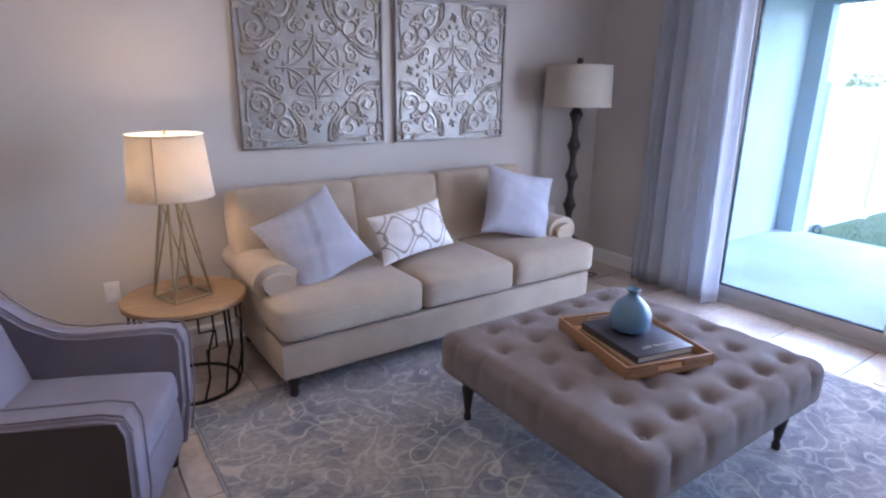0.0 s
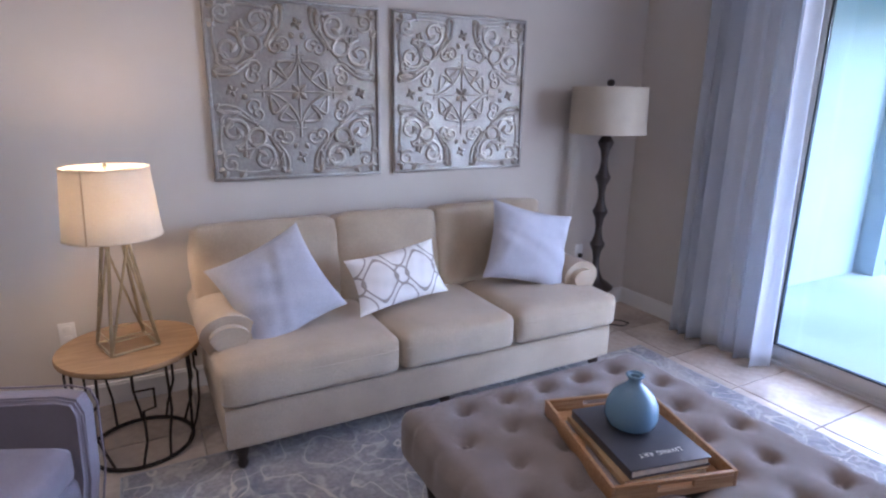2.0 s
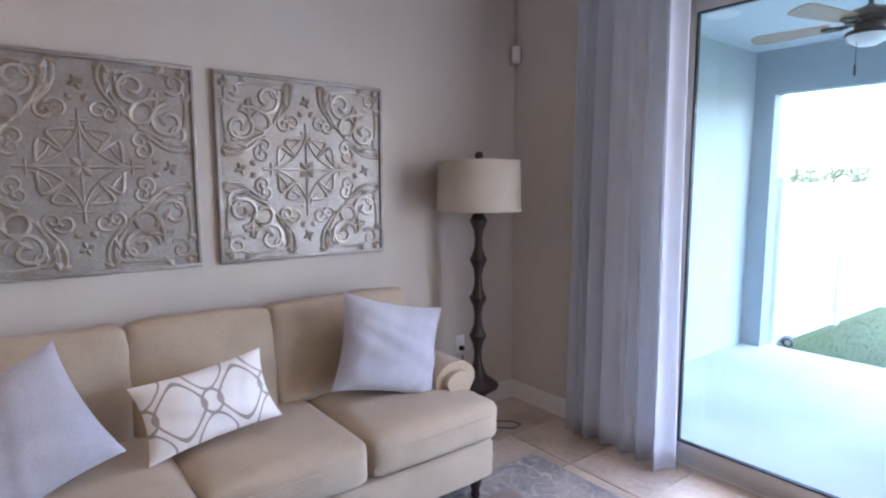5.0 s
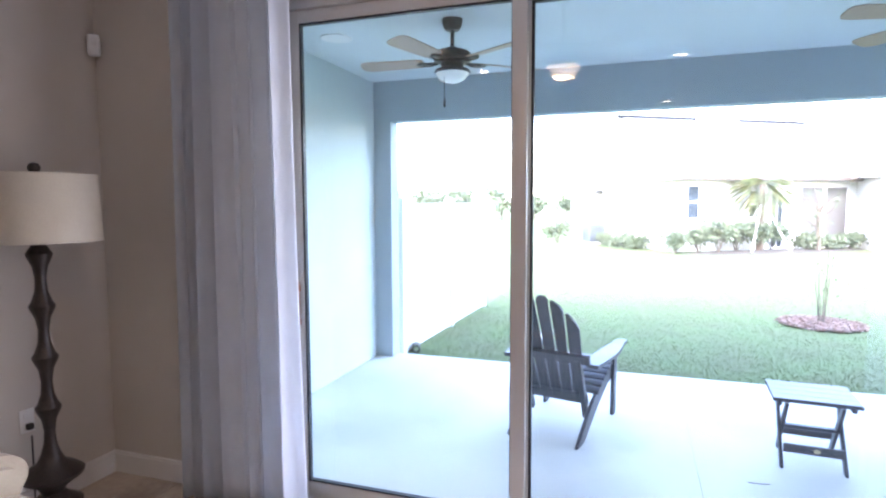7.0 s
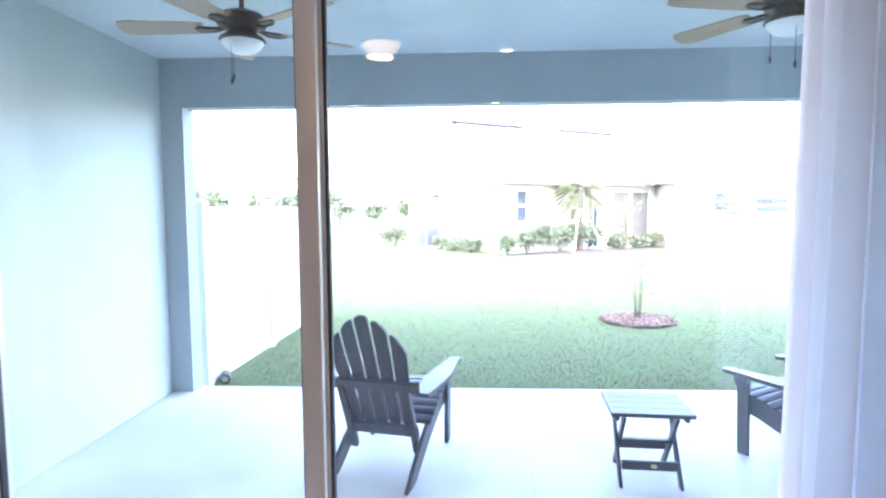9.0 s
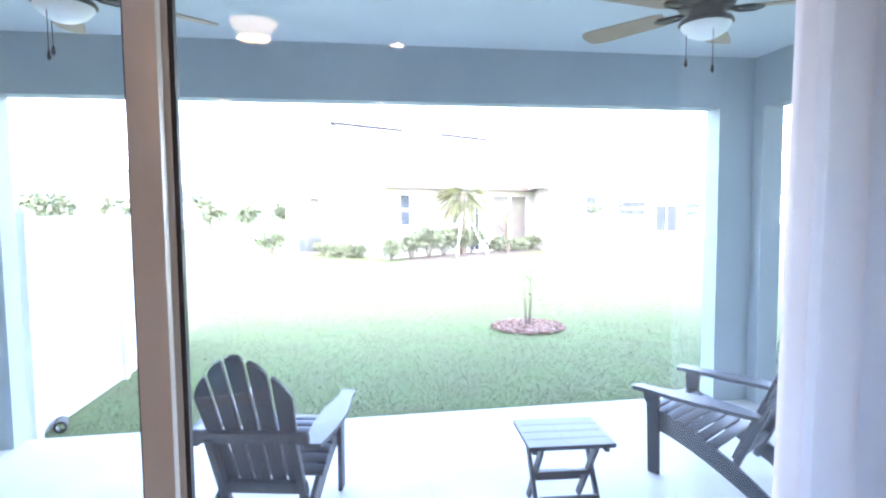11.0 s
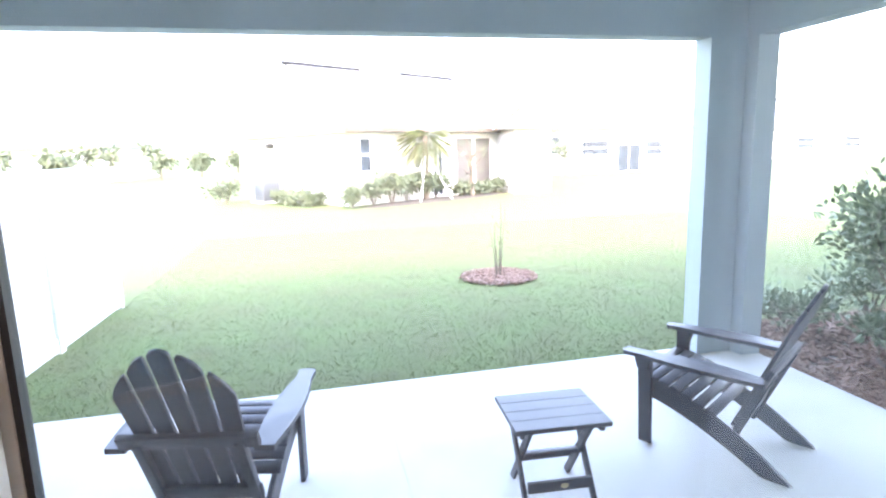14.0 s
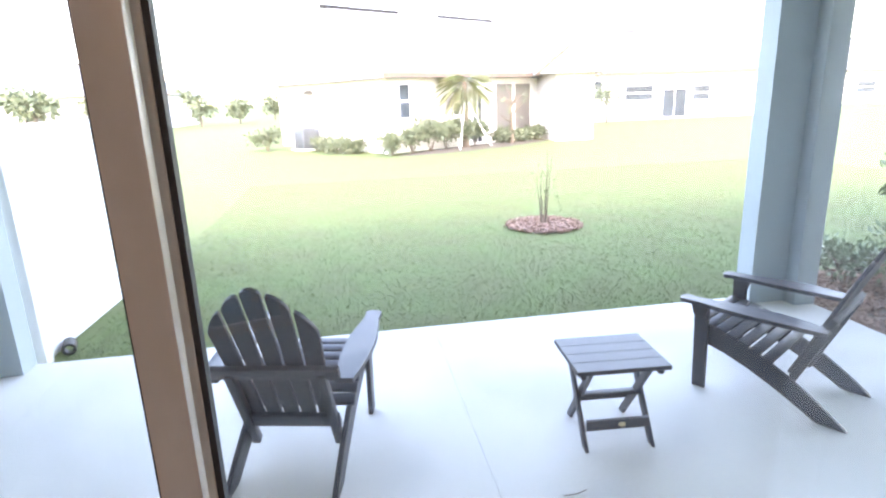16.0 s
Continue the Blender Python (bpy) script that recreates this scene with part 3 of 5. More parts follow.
# bed along the neighbour house
structure("soil_house_bed", moved(mound(0, 0, 0.9, 4.1, 0.06, 0, 2), pose(*front(3.4, 0.95), GROUND, 0, 0, 33.0)), M_SOIL, "brown mulch bed along the neighbour house", "soil")
for i, (u, d, h, r) in enumerate(((0.4, 0.7, 0.75, 0.42), (1.1, 0.8, 0.95, 0.45), (1.9, 0.7, 0.8, 0.42), (2.6, 0.9, 0.85, 0.42), (3.3, 0.7, 0.75, 0.40), (4.6, 0.9, 0.42, 0.35), (5.6, 0.9, 0.38, 0.35), (6.6, 0.8, 0.42, 0.35), (-0.3, 0.5, 0.55, 0.4))):
    shrub(*front(u, d), GROUND + 0.02, h, r * 1.3, "rounded green shrub in the neighbour's bed", 40 + i, 480, 0.09, 6, 0.05, M_SHRUB)
for i, (x, y, h, r) in enumerate(((25.7, 0.75, 0.32, 0.4), (26.4, 1.2, 0.3, 0.42), (27.2, 1.75, 0.32, 0.4), (28.6, 3.95, 0.72, 0.55))):
    shrub(x, y, GROUND + 0.02, h, r * 1.2, "low green shrub along the neighbour's side wall", 52 + i, 420, 0.09, 6, 0.05, M_SHRUB)
ac = thing("air_conditioner", "dark grey outdoor air conditioner on a pad", "air conditioner", pose(28.4, 2.45, GROUND, 0, 0, 33))
M_ACG = mat("dark_grey_metal", (0.10, 0.11, 0.12), 0.5, metal=0.2, vary=0.1)
part("pad", bm_box(-0.45, -0.45, -0.05, 0.45, 0.45, 0.06), M_SLAB, ac, smooth=False)
b = bm_box(-0.36, -0.36, 0.06, 0.36, 0.36, 0.8, 0.05)
for i in range(9):
    bm_box(-0.375, -0.3, 0.14 + i * 0.065, -0.36, 0.3, 0.17 + i * 0.065, bm=b)
part("casing", b, M_ACG, ac)
part("fan_grille", bm_lathe([(0.30, 0.80), (0.30, 0.825), (0.05, 0.835)], 20), M_BLACK, ac)


def palm(x, y, height, label, seed):
    rng = np.random.default_rng(seed)
    root = thing("palm_tree", label, "palm tree", pose(x, y, GROUND))
    part("trunk", bm_tube([(0, 0, -0.1), (0.02, 0.01, height * 0.35), (0.03, 0, height * 0.72)], [0.13, 0.11, 0.09], 10), M_BARK, root)
    v, f = [], []
    for i in range(64):
        a, up = 2.4 * i, rng.uniform(-0.9, 1.1)
        o = Vector((0.03, 0, height * 0.72))
        d = Vector((math.cos(a), math.sin(a), up)).normalized()
        for j in range(16):
            s = 0.35 + 0.6 * j / 15
            droop = Vector((0, 0, -0.55 * s * s))
            p = o + d * s * 0.95 + droop
            side = d.cross(Vector((0, 0, 1))).normalized()
            for sg in (-1, 1):
                tip = p + (d * 0.35 + side * sg * 0.32 + Vector((0, 0, -0.28))) * rng.uniform(0.6, 1.0)
                k = len(v)
                v += [tuple(p), tuple(p + d * 0.035), tuple(tip)]
                f.append((k, k + 1, k + 2))
    mesh_part("crown", v, f, M_PALM, root, "yellow-green drooping fronds")
    for a in (0.6, 2.7, 4.6):
        part("brace", bm_tube([(0.95 * math.cos(a), 0.95 * math.sin(a), -0.05), (0.1 * math.cos(a), 0.1 * math.sin(a), height * 0.5)], 0.035, 6), M_VINYL, root, "pale wooden brace")
    return root


palm(25.7, -3.2, 3.15, "young palm with wooden braces at the neighbour house", 3)


def tree(x, y, height, radius, label, seed, leaves=900, size=0.3, material=None):
    rng = np.random.default_rng(seed)
    root = thing("tree", label, "tree", pose(x, y, GROUND))
    b, tips = bmesh.new(), []
    bm_tube([(0, 0, -0.2), (0.05, 0, height * 0.35), (0, 0.08, height * 0.7)], [0.04 * height, 0.03 * height, 0.012 * height], 8, b)
    for i in range(10):
        z = height * rng.uniform(0.3, 0.65)
        a = 2.4 * i
        e = Vector((radius * math.cos(a) * rng.uniform(0.5, 0.95), radius * math.sin(a) * rng.uniform(0.5, 0.95), z + height * rng.uniform(0.1, 0.3)))
        bm_tube([(0, 0, z), e * 0.5 + Vector((0, 0, z * 0.5)), e], [0.014 * height, 0.009 * height, 0.004 * height], 6, b)
        tips += [e, (e + Vector((0, 0, z))) * 0.5, e + Vector((0, 0, 0.1 * height))]
    part("trunk", b, M_BARK, root)
    tips.append(Vector((0, 0, height * 0.85)))
    spots = []
    for _ in range(leaves):
        o = Vector(rng.normal(0, 1, 3)).normalized()
        spots.append((tips[int(rng.integers(len(tips)))] + o * radius * 0.4 * rng.random(), o))
    mesh_part("crown", *leaf_crown(spots, size, seed, 1.6), material or M_LEAF, root)
    return root


for i, (x, y, h) in enumerate(((58, 13, 3.4), (55, 16.5, 3.8), (52, 18.5, 3.2), (62, 10.5, 3.0), (50, 22, 4.2), (66, 19, 4.5), (57, 26, 4.0), (72, 8.5, 3.4), (75, 30, 5.0))):
    tree(x, y, h * 0.8, h * 0.34, "distant broad-leaved tree across the lawns", 60 + i, 520, 0.28, M_SHRUB)
tree(37.5, -14.0, 2.3, 0.8, "small leafy tree before the porch windows", 81, 500, 0.11, M_SHRUB)
tree(26.5, -5.1, 2.4, 1.0, "nearly bare ornamental tree at the porch", 82, 60, 0.08)

# ---- sliding door ----
door = thing("door_1", "almond aluminium sliding glass door with two panels", "sliding door", pose(EX, 0, 0), kind="structure")
b = bm_box(0.03, DY1 - 0.045, 0.0, 0.18, DY1, DZ, 0.004)
bm_box(0.03, DY0, 0.0, 0.18, DY0 + 0.045, DZ, 0.004, bm=b)
bm_box(0.03, DY0 + 0.045, DZ - 0.05, 0.18, DY1 - 0.045, DZ, 0.004, bm=b)
part("outer_frame", b, M_FRAME, door)
b = bm_box(0.02, DY0 + 0.045, -0.012, 0.20, DY1 - 0.045, 0.012, 0.003)
for x in (0.05, 0.09, 0.14):
    bm_box(x, DY0 + 0.045, 0.012, x + 0.012, DY1 - 0.045, 0.03, bm=b)
part("sill_track", b, M_FRAME, door)
MULL = 1.265


def door_panel(name, x, y0, y1, label, wide=0.058, s=0.058, low_seal=0.009, high_seal=0.009):
    """One glazed panel: stiles and rails, dark gasket inside them, and the pane."""
    z0, z1 = 0.032, DZ - 0.052
    p = part(name, bm_box(x, y0, z0, x + 0.034, y0 + wide, z1, 0.003), M_FRAME, door, label)
    part("stile", bm_box(x, y1 - s, z0, x + 0.034, y1, z1, 0.003), M_FRAME, p)
    part("top_rail", bm_box(x, y0 + wide, z1 - 0.06, x + 0.034, y1 - s, z1, 0.003), M_FRAME, p)
    part("bottom_rail", bm_box(x, y0 + wide, z0, x + 0.034, y1 - s, z0 + 0.075, 0.003), M_FRAME, p)
    a, c, d, e, g = y0 + wide, y1 - s, z0 + 0.075, z1 - 0.06, 0.009
    b = bm_box(x + 0.004, a, d, x + 0.030, a + low_seal, e)
    bm_box(x + 0.004, c - high_seal, d, x + 0.030, c, e, bm=b)
    bm_box(x + 0.004, a + low_seal, d, x + 0.030, c - high_seal, d + g, bm=b)
    bm_box(x + 0.004, a + low_seal, e - g, x + 0.030, c - high_seal, e, bm=b)
    part("gasket", b, M_GASKET, p, smooth=False)
    pane = part("pane", bm_box(x + 0.014, a + low_seal, d + g, x + 0.020, c - high_seal, e - g), M_GLASS, p, "clear glass pane", smooth=False)
    pane.visible_shadow = False
    return p


slider = door_panel("sliding_panel", 0.045, MULL - 0.03, DY1 - 0.047, "sliding glazed panel beside the long curtain", 0.066, 0.058, 0.003, 0.009)
door_panel("fixed_panel", 0.095, DY0 + 0.047, MULL + 0.03, "fixed glazed panel", 0.058, 0.068, 0.009, 0.011)
M_HANDLE = wood("orange_wood", (0.42, 0.16, 0.07), (0.28, 0.09, 0.04), 0.4, "Z")
b = bm_box(0.016, DY1 - 0.088, 0.90, 0.034, DY1 - 0.066, 1.14, 0.005)
bm_box(0.03, DY1 - 0.085, 0.92, 0.046, DY1 - 0.069, 0.95, bm=b)
bm_box(0.03, DY1 - 0.085, 1.09, 0.046, DY1 - 0.069, 1.12, bm=b)
part("handle", b, M_HANDLE, slider, "orange-brown pull handle")
# ---- lamps of the place, with two added cans ----
M_CANLENS = glow("can_lens", (1.0, 0.82, 0.58), 1.8)
M_BOWL = glow("frosted_bowl", (1.0, 0.74, 0.42), 0.3)


def can_light(x, y, z, watts, label, lit=True):
    root = thing("recessed_light", label, "ceiling light", pose(x, y, z), group="recessed ceiling lights")
    part("trim_ring", bm_lathe([(0.062, -0.001), (0.085, -0.001), (0.088, -0.006), (0.066, -0.009), (0.062, -0.004)], 28, cap=False), M_WHITE, root)
    part("lens", bm_lathe([(0.0005, -0.003), (0.0615, -0.003), (0.0615, -0.0005), (0.0005, -0.0005)], 28, cap=False), M_CANLENS if lit else M_WHITE, root)
    if watts:
        lamp = new("lamp", bpy.data.lights.new("lamp", "AREA"))
        lamp.data.shape, lamp.data.size, lamp.data.energy, lamp.data.color = "DISK", 0.12, watts, (1.0, 0.86, 0.68)
        lamp.data.spread = radians(130)
        lamp.parent = root
        lamp.matrix_local = pose(0, 0, -0.012)
    return root


# the pair at x = 0.4 is unseen, added to light the room from behind
for x, y in ((3.05, 0.42), (2.9, 2.39), (0.4, 0.42), (0.4, 2.39)):
    can_light(x, y, CZ, CAN_W, "one of four white recessed ceiling lights, two of them added, switched on")
can_light(7.52, 2.32, LCZ, 0.0, "white recessed light in the patio ceiling, switched on")

M_DARK = mat("oiled_bronze", (0.035, 0.028, 0.024), 0.4, metal=0.6, vary=0.15, scale=12)
M_BLADE = wood("weathered_oak_blade", (0.42, 0.31, 0.22), (0.30, 0.21, 0.14), 0.5, "X")
M_BOWL_OFF = mat("frosted_glass_bowl", (0.86, 0.86, 0.84), 0.3, vary=0.01)


def ceiling_fan(x, y, z, label, turn=0.0, lit=False, drop=0.06):
    """Hung on a rod: the motor stands drop metres lower than a close mount."""
    root = thing("ceiling_fan", label, "ceiling fan", pose(x, y, z - drop, 0, 0, turn))
    part("canopy", bm_lathe([(0.045, drop - 0.075), (0.062, drop - 0.05), (0.07, drop - 0.02), (0.07, drop)], 24), M_DARK, root)
    part("downrod", bm_tube([(0, 0, drop - 0.07), (0, 0, -0.14)], 0.014, 12), M_DARK, root)
    part("motor", bm_lathe([(0.045, -0.27), (0.075, -0.262), (0.08, -0.235), (0.12, -0.225), (0.135, -0.20), (0.13, -0.17), (0.10, -0.15), (0.05, -0.135), (0.022, -0.12)], 28), M_DARK, root)
    part("light_rim", bm_lathe([(0.11, -0.30), (0.125, -0.292), (0.115, -0.275), (0.06, -0.262)], 28), M_DARK, root)
    part("light_bowl", bm_lathe([(0.004, -0.365), (0.05, -0.358), (0.09, -0.335), (0.112, -0.305), (0.112, -0.298)], 28), M_BOWL if lit else M_BOWL_OFF, root, "white frosted glass bowl")
    for i in range(5):
        m = Matrix.Rotation(2 * math.pi * i / 5, 4, "Z") @ Matrix.Translation((0, 0, -0.225))
        tilt = Matrix.Rotation(radians(12), 4, "X")
        b = bm_tube([(0.09, 0, 0), (0.15, 0.03, -0.008), (0.22, 0.035, -0.006), (0.25, 0, -0.004)], 0.008, 8)
        bm_tube([(0.09, 0, 0), (0.15, -0.03, -0.008), (0.22, -0.035, -0.006), (0.25, 0, -0.004)], 0.008, 8, b)
        bm_box(0.16, -0.022, -0.010, 0.25, 0.022, -0.002, 0.003, bm=b)
        arm = part("blade_iron", moved(b, m), M_DARK, root)
        pts = [(0.20, -0.05), (0.24, -0.06), (0.60, -0.072), (0.65, -0.06), (0.665, -0.03), (0.665, 0.03), (0.65, 0.06), (0.60, 0.072), (0.24, 0.06), (0.20, 0.05)]
        b = bmesh.new()
        lo = [b.verts.new((px, py, 0.0)) for px, py in pts]
        hi = [b.verts.new((px, py, 0.007)) for px, py in pts]
        b.faces.new(list(reversed(lo)))
        b.faces.new(hi)
        for k in range(len(pts)):
            b.faces.new((lo[k], lo[(k + 1) % len(pts)], hi[(k + 1) % len(pts)], hi[k]))
        part("blade", moved(b, m @ tilt), M_BLADE, root, "pale weathered oak blade", smooth=False)
    for px, py, l in ((0.07, 0.05, 0.11), (-0.06, 0.06, 0.16)):
        c = part("pull_chain", bm_tube([(px, py, -0.27), (px, py, -0.34 - l)], 0.0018, 6), M_DARK, root)
        part("fob", bm_lathe([(0.004, -0.38 - l), (0.009, -0.365 - l), (0.004, -0.34 - l)], 10, (px, py, 0)), M_DARK, c)
    return root


ceiling_fan(7.92, 2.0, LCZ, "dark bronze patio ceiling fan with oak blades", 22)
ceiling_fan(7.79, -0.84, LCZ, "dark bronze patio ceiling fan with oak blades", 33)
fan3 = ceiling_fan(5.1, 1.28, CZ, "dark living room ceiling fan with a lit bowl", 20, True, 0.20)
lamp = new("fan_lamp", bpy.data.lights.new("fan_lamp", "AREA"))
lamp.data.shape, lamp.data.size, lamp.data.energy, lamp.data.color = "DISK", 0.15, FAN_W, (1.0, 0.66, 0.36)
lamp.parent = fan3
lamp.matrix_local = pose(0, 0, -0.372)

sp = thing("ceiling_speaker", "round white speaker grille in the patio ceiling", "speaker", pose(8.05, 2.96, LCZ))
part("grille", bm_lathe([(0.10, -0.004), (0.118, -0.006), (0.122, -0.001)], 30), M_WHITE, sp)

# ---- patio furniture ----
M_POLY = wood("dark_grey_plastic_lumber", (0.024, 0.026, 0.036), (0.020, 0.022, 0.030), 0.45, "X", 5.0, 6.0)
M_BADGE = mat("brass_badge", (0.6, 0.5, 0.3), 0.35, metal=0.8, vary=0.1)


def adirondack(m, label):
    root = thing("adirondack_chair", label, "chair", m, group="patio chairs")
    # long side rails that run from the seat front to the ground behind
    n = 16
    top, low = [], []
    for i in range(n + 1):
        u = i / n
        x = 0.74 - 0.86 * u
        zt = 0.40 - 0.02 * u - 0.36 * u ** 1.7
        w = 0.115 + 0.02 * math.sin(math.pi * u)
        top.append((x, max(zt, 0.012)))
        low.append((x - 0.02, max(zt - w, 0.0) if u < 0.93 else 0.0))
    outline = top + list(reversed(low))
    for s in (-1, 1):
        part("side_rail", bm_prism(outline, s * 0.245 - 0.013, s * 0.245 + 0.013, bevel=0.004), M_POLY, root)
        part("front_leg", bm_prism([(0.645, 0.0), (0.725, 0.0), (0.745, 0.535), (0.655, 0.535)], s * 0.272 - 0.013, s * 0.272 + 0.013, bevel=0.004), M_POLY, root)
        part("arm_bracket", bm_prism([(0.64, 0.535), (0.76, 0.535), (0.735, 0.46), (0.665, 0.46)], s * 0.298 - 0.012, s * 0.298 + 0.012, bevel=0.003), M_POLY, root)
        b = bmesh.new()
        pts = []
        for k in range(25):
            u = k / 24
            pts.append((0.80 - 0.80 * u, 0.045 + 0.035 * math.sin(math.pi * min(1, (1 - u) * 1.15))))
        rim = [(0.80 + 0.025 * math.cos(a), 0.045 * math.sin(a)) for a in (math.pi * (k / 8 - 0.5) for k in range(9))]
        ring = rim + [(x, w) for x, w in pts[1:]] + [(x, -w * 0.8) for x, w in reversed(pts[1:])]
        lo = [b.verts.new((x, s * 0.298 + s * y, 0.535 - 0.05 * max(0, 0.25 - x))) for x, y in ring]
        hi = [b.verts.new((v.co.x, v.co.y, v.co.z + 0.024)) for v in lo]
        b.faces.new(lo)
        b.faces.new(list(reversed(hi)))
        for k in range(len(ring)):
            b.faces.new((lo[k], hi[k], hi[(k + 1) % len(ring)], lo[(k + 1) % len(ring)]))
        bmesh.ops.recalc_face_normals(b, faces=b.faces)
        part("arm", b, M_POLY, root, smooth=False)
    for i in range(7):
        u = 0.02 + i * 0.083
        x = 0.735 - 0.86 * u * 0.98
        z = 0.40 - 0.02 * u - 0.36 * u ** 1.7 + 0.012
        ang = -math.atan2(0.02 + 0.36 * 1.7 * u ** 0.7, 0.86)
        part("seat_slat", moved(bm_box(-0.031, -0.275, -0.011, 0.031, 0.275, 0.011, 0.004), Matrix.Translation((x, 0, z)) @ Matrix.Rotation(ang, 4, "Y")), M_POLY, root)
    # fanned back
    lean = Matrix.Translation((0.20, 0, 0.215)) @ Matrix.Rotation(radians(-25), 4, "Y")
    for i in range(5):
        k = i - 2
        height = (0.72, 0.83, 0.88, 0.83, 0.72)[i]
        w0, w1 = 0.068, 0.082
        y0, y1 = k * 0.081, k * 0.097
        pts = [(y0 - w0 / 2, 0.0), (y0 + w0 / 2, 0.0)]
        slope = (-0.06, -0.035, 0.0, 0.035, 0.06)[i]
        for j in range(9):
            a = math.pi * j / 8
            yy = y1 + w1 / 2 * math.cos(a)
            pts.append((yy, height - slope * math.cos(a) - 0.03 + 0.03 * math.sin(a)))
        b = moved(bm_prism(pts, -0.011, 0.011, bevel=0.003), Matrix.Rotation(radians(90), 4, "Z"))
        part("back_slat", moved(b, lean), M_POLY, root)
    part("back_rail", moved(bm_box(-0.045, -0.285, 0.375, -0.012, 0.285, 0.44, 0.004), lean), M_POLY, root)
    part("back_rail", moved(bm_box(-0.04, -0.232, 0.02, -0.012, 0.232, 0.10, 0.004), lean), M_POLY, root)
    for s in (-1, 1):
        part("back_post", moved(bm_box(-0.055, s * 0.205 - 0.02, -0.10, -0.012, s * 0.205 + 0.02, 0.40, 0.004), lean), M_POLY, root)
    return root


chair1 = adirondack(pose(8.03, 1.335, PATIO, 0, 0, -13.0) @ Matrix.Diagonal((0.95, 1.0, 1.0, 1.0)), "dark grey slatted Adirondack chair facing the lawn")
copy = copy_thing(chair1, pose(8.09, -1.56, PATIO, 0, 0, 33.0))
copy.scale = (0.90, 1.0, 0.975)
tagged(copy, "dark grey slatted Adirondack chair turned towards the small table")

st = thing("side_table", "dark grey folding patio table with slatted top", "side table", pose(8.15, -0.275, PATIO, 0, 0, -4))
st.scale = (1.08, 0.96, 1.06)
for i in range(4):
    x = -0.18 + i * 0.0905
    part("top_board", bm_box(x, -0.24, 0.393, x + 0.0898, 0.24, 0.415, 0.002, 1), M_POLY, st)
for s in (-1, 1):
    part("top_batten", bm_box(-0.16, s * 0.20 - 0.013, 0.365, 0.16, s * 0.20 + 0.013, 0.393, 0.003), M_POLY, st)
    for d, off in ((1, 0.0), (-1, 0.022)):
        y = s * (0.175 - off)
        part("leg", bm_prism([(-0.175 * d, 0.0), (-0.125 * d, 0.0), (0.145 * d, 0.375), (0.095 * d, 0.375)], y - 0.01, y + 0.01, bevel=0.003), M_POLY, st)
ap = part("apron", bm_box(-0.135, -0.165, 0.085, -0.115, 0.165, 0.135, 0.003), M_POLY, st)
part("badge", moved(bm_lathe([(0.02, 0), (0.018, 0.003)], 16), Matrix.Translation((-0.135, -0.02, 0.11)) @ Matrix.Rotation(radians(-90), 4, "Y") @ Matrix.Diagonal((0.6, 1, 1, 1))), M_BADGE, ap, "small oval maker's badge")
part("stretcher", bm_box(0.09, -0.15, 0.11, 0.11, 0.15, 0.15, 0.003), M_POLY, st)
part("stretcher", bm_box(-0.02, -0.165, 0.19, 0.02, 0.165, 0.21, 0.003), M_POLY, st)
tw = solid("twig", bm_tube([(0, 0, 0.004), (0.05, 0.03, 0.006), (0.11, 0.035, 0.004)], 0.0025, 6), M_BARK, "small dry twig on the patio slab", "twig", m=pose(7.72, 0.02, PATIO, 0, 0, 80))

# ---- living room ----
M_SOFA = weave("oatmeal_linen", (0.47, 0.385, 0.285), (0.42, 0.34, 0.25))
M_GREYP = weave("pale_grey_linen", (0.47, 0.475, 0.53), (0.425, 0.43, 0.485), 380)
M_OTT = weave("taupe_linen", (0.215, 0.182, 0.168), (0.185, 0.155, 0.142), 300)
M_LAV = weave("lavender_grey_cloth", (0.24, 0.215, 0.25), (0.205, 0.18, 0.215), 420)
# the armchair's cloth on its shaded outer side, with that shade in the colour
M_LAV_SHADE = weave("shaded_taupe_cloth", (0.06, 0.047, 0.042), (0.05, 0.04, 0.036), 420)
M_LEG = wood("espresso_wood", (0.030, 0.020, 0.016), (0.016, 0.012, 0.010), 0.35, "Z")


def bm_cushion(x0, y0, z0, x1, y1, z1, r=0.05, puff=0.02, side=0.008, cuts=12, seed=0, wrinkle=0.004):
    """A stuffed box: rounded edges, crowned faces and slight unevenness."""
    b = bmesh.new()
    c = Vector(((x0 + x1) / 2, (y0 + y1) / 2, (z0 + z1) / 2))
    h = Vector(((x1 - x0) / 2, (y1 - y0) / 2, (z1 - z0) / 2))
    bmesh.ops.create_cube(b, size=2.0)
    bmesh.ops.subdivide_edges(b, edges=b.edges[:], cuts=cuts, use_grid_fill=True)
    rr = min(r, h.x, h.y, h.z)
    inn = h - Vector((rr, rr, rr))
    for v in b.verts:
        u = v.co.copy()
        p = Vector((u.x * h.x, u.y * h.y, u.z * h.z))
        q = Vector((max(-inn.x, min(inn.x, p.x)), max(-inn.y, min(inn.y, p.y)), max(-inn.z, min(inn.z, p.z))))
        d = p - q
        if d.length > 1e-6:
            p = q + d.normalized() * rr
        ax, ay, az = 1 - u.x ** 2, 1 - u.y ** 2, 1 - u.z ** 2
        if abs(u.z) > 0.99:
            p.z += puff * ax * ay * (1 if u.z > 0 else -0.3)
        if abs(u.y) > 0.99:
            p.y += side * ax * az * (1 if u.y > 0 else -1)
        if abs(u.x) > 0.99:
            p.x += side * ay * az * (1 if u.x > 0 else -1)
        k = noise.noise_vector(p * 7 + Vector((seed * 3.1, seed, 0)))
        v.co = c + p + k * wrinkle
    return b


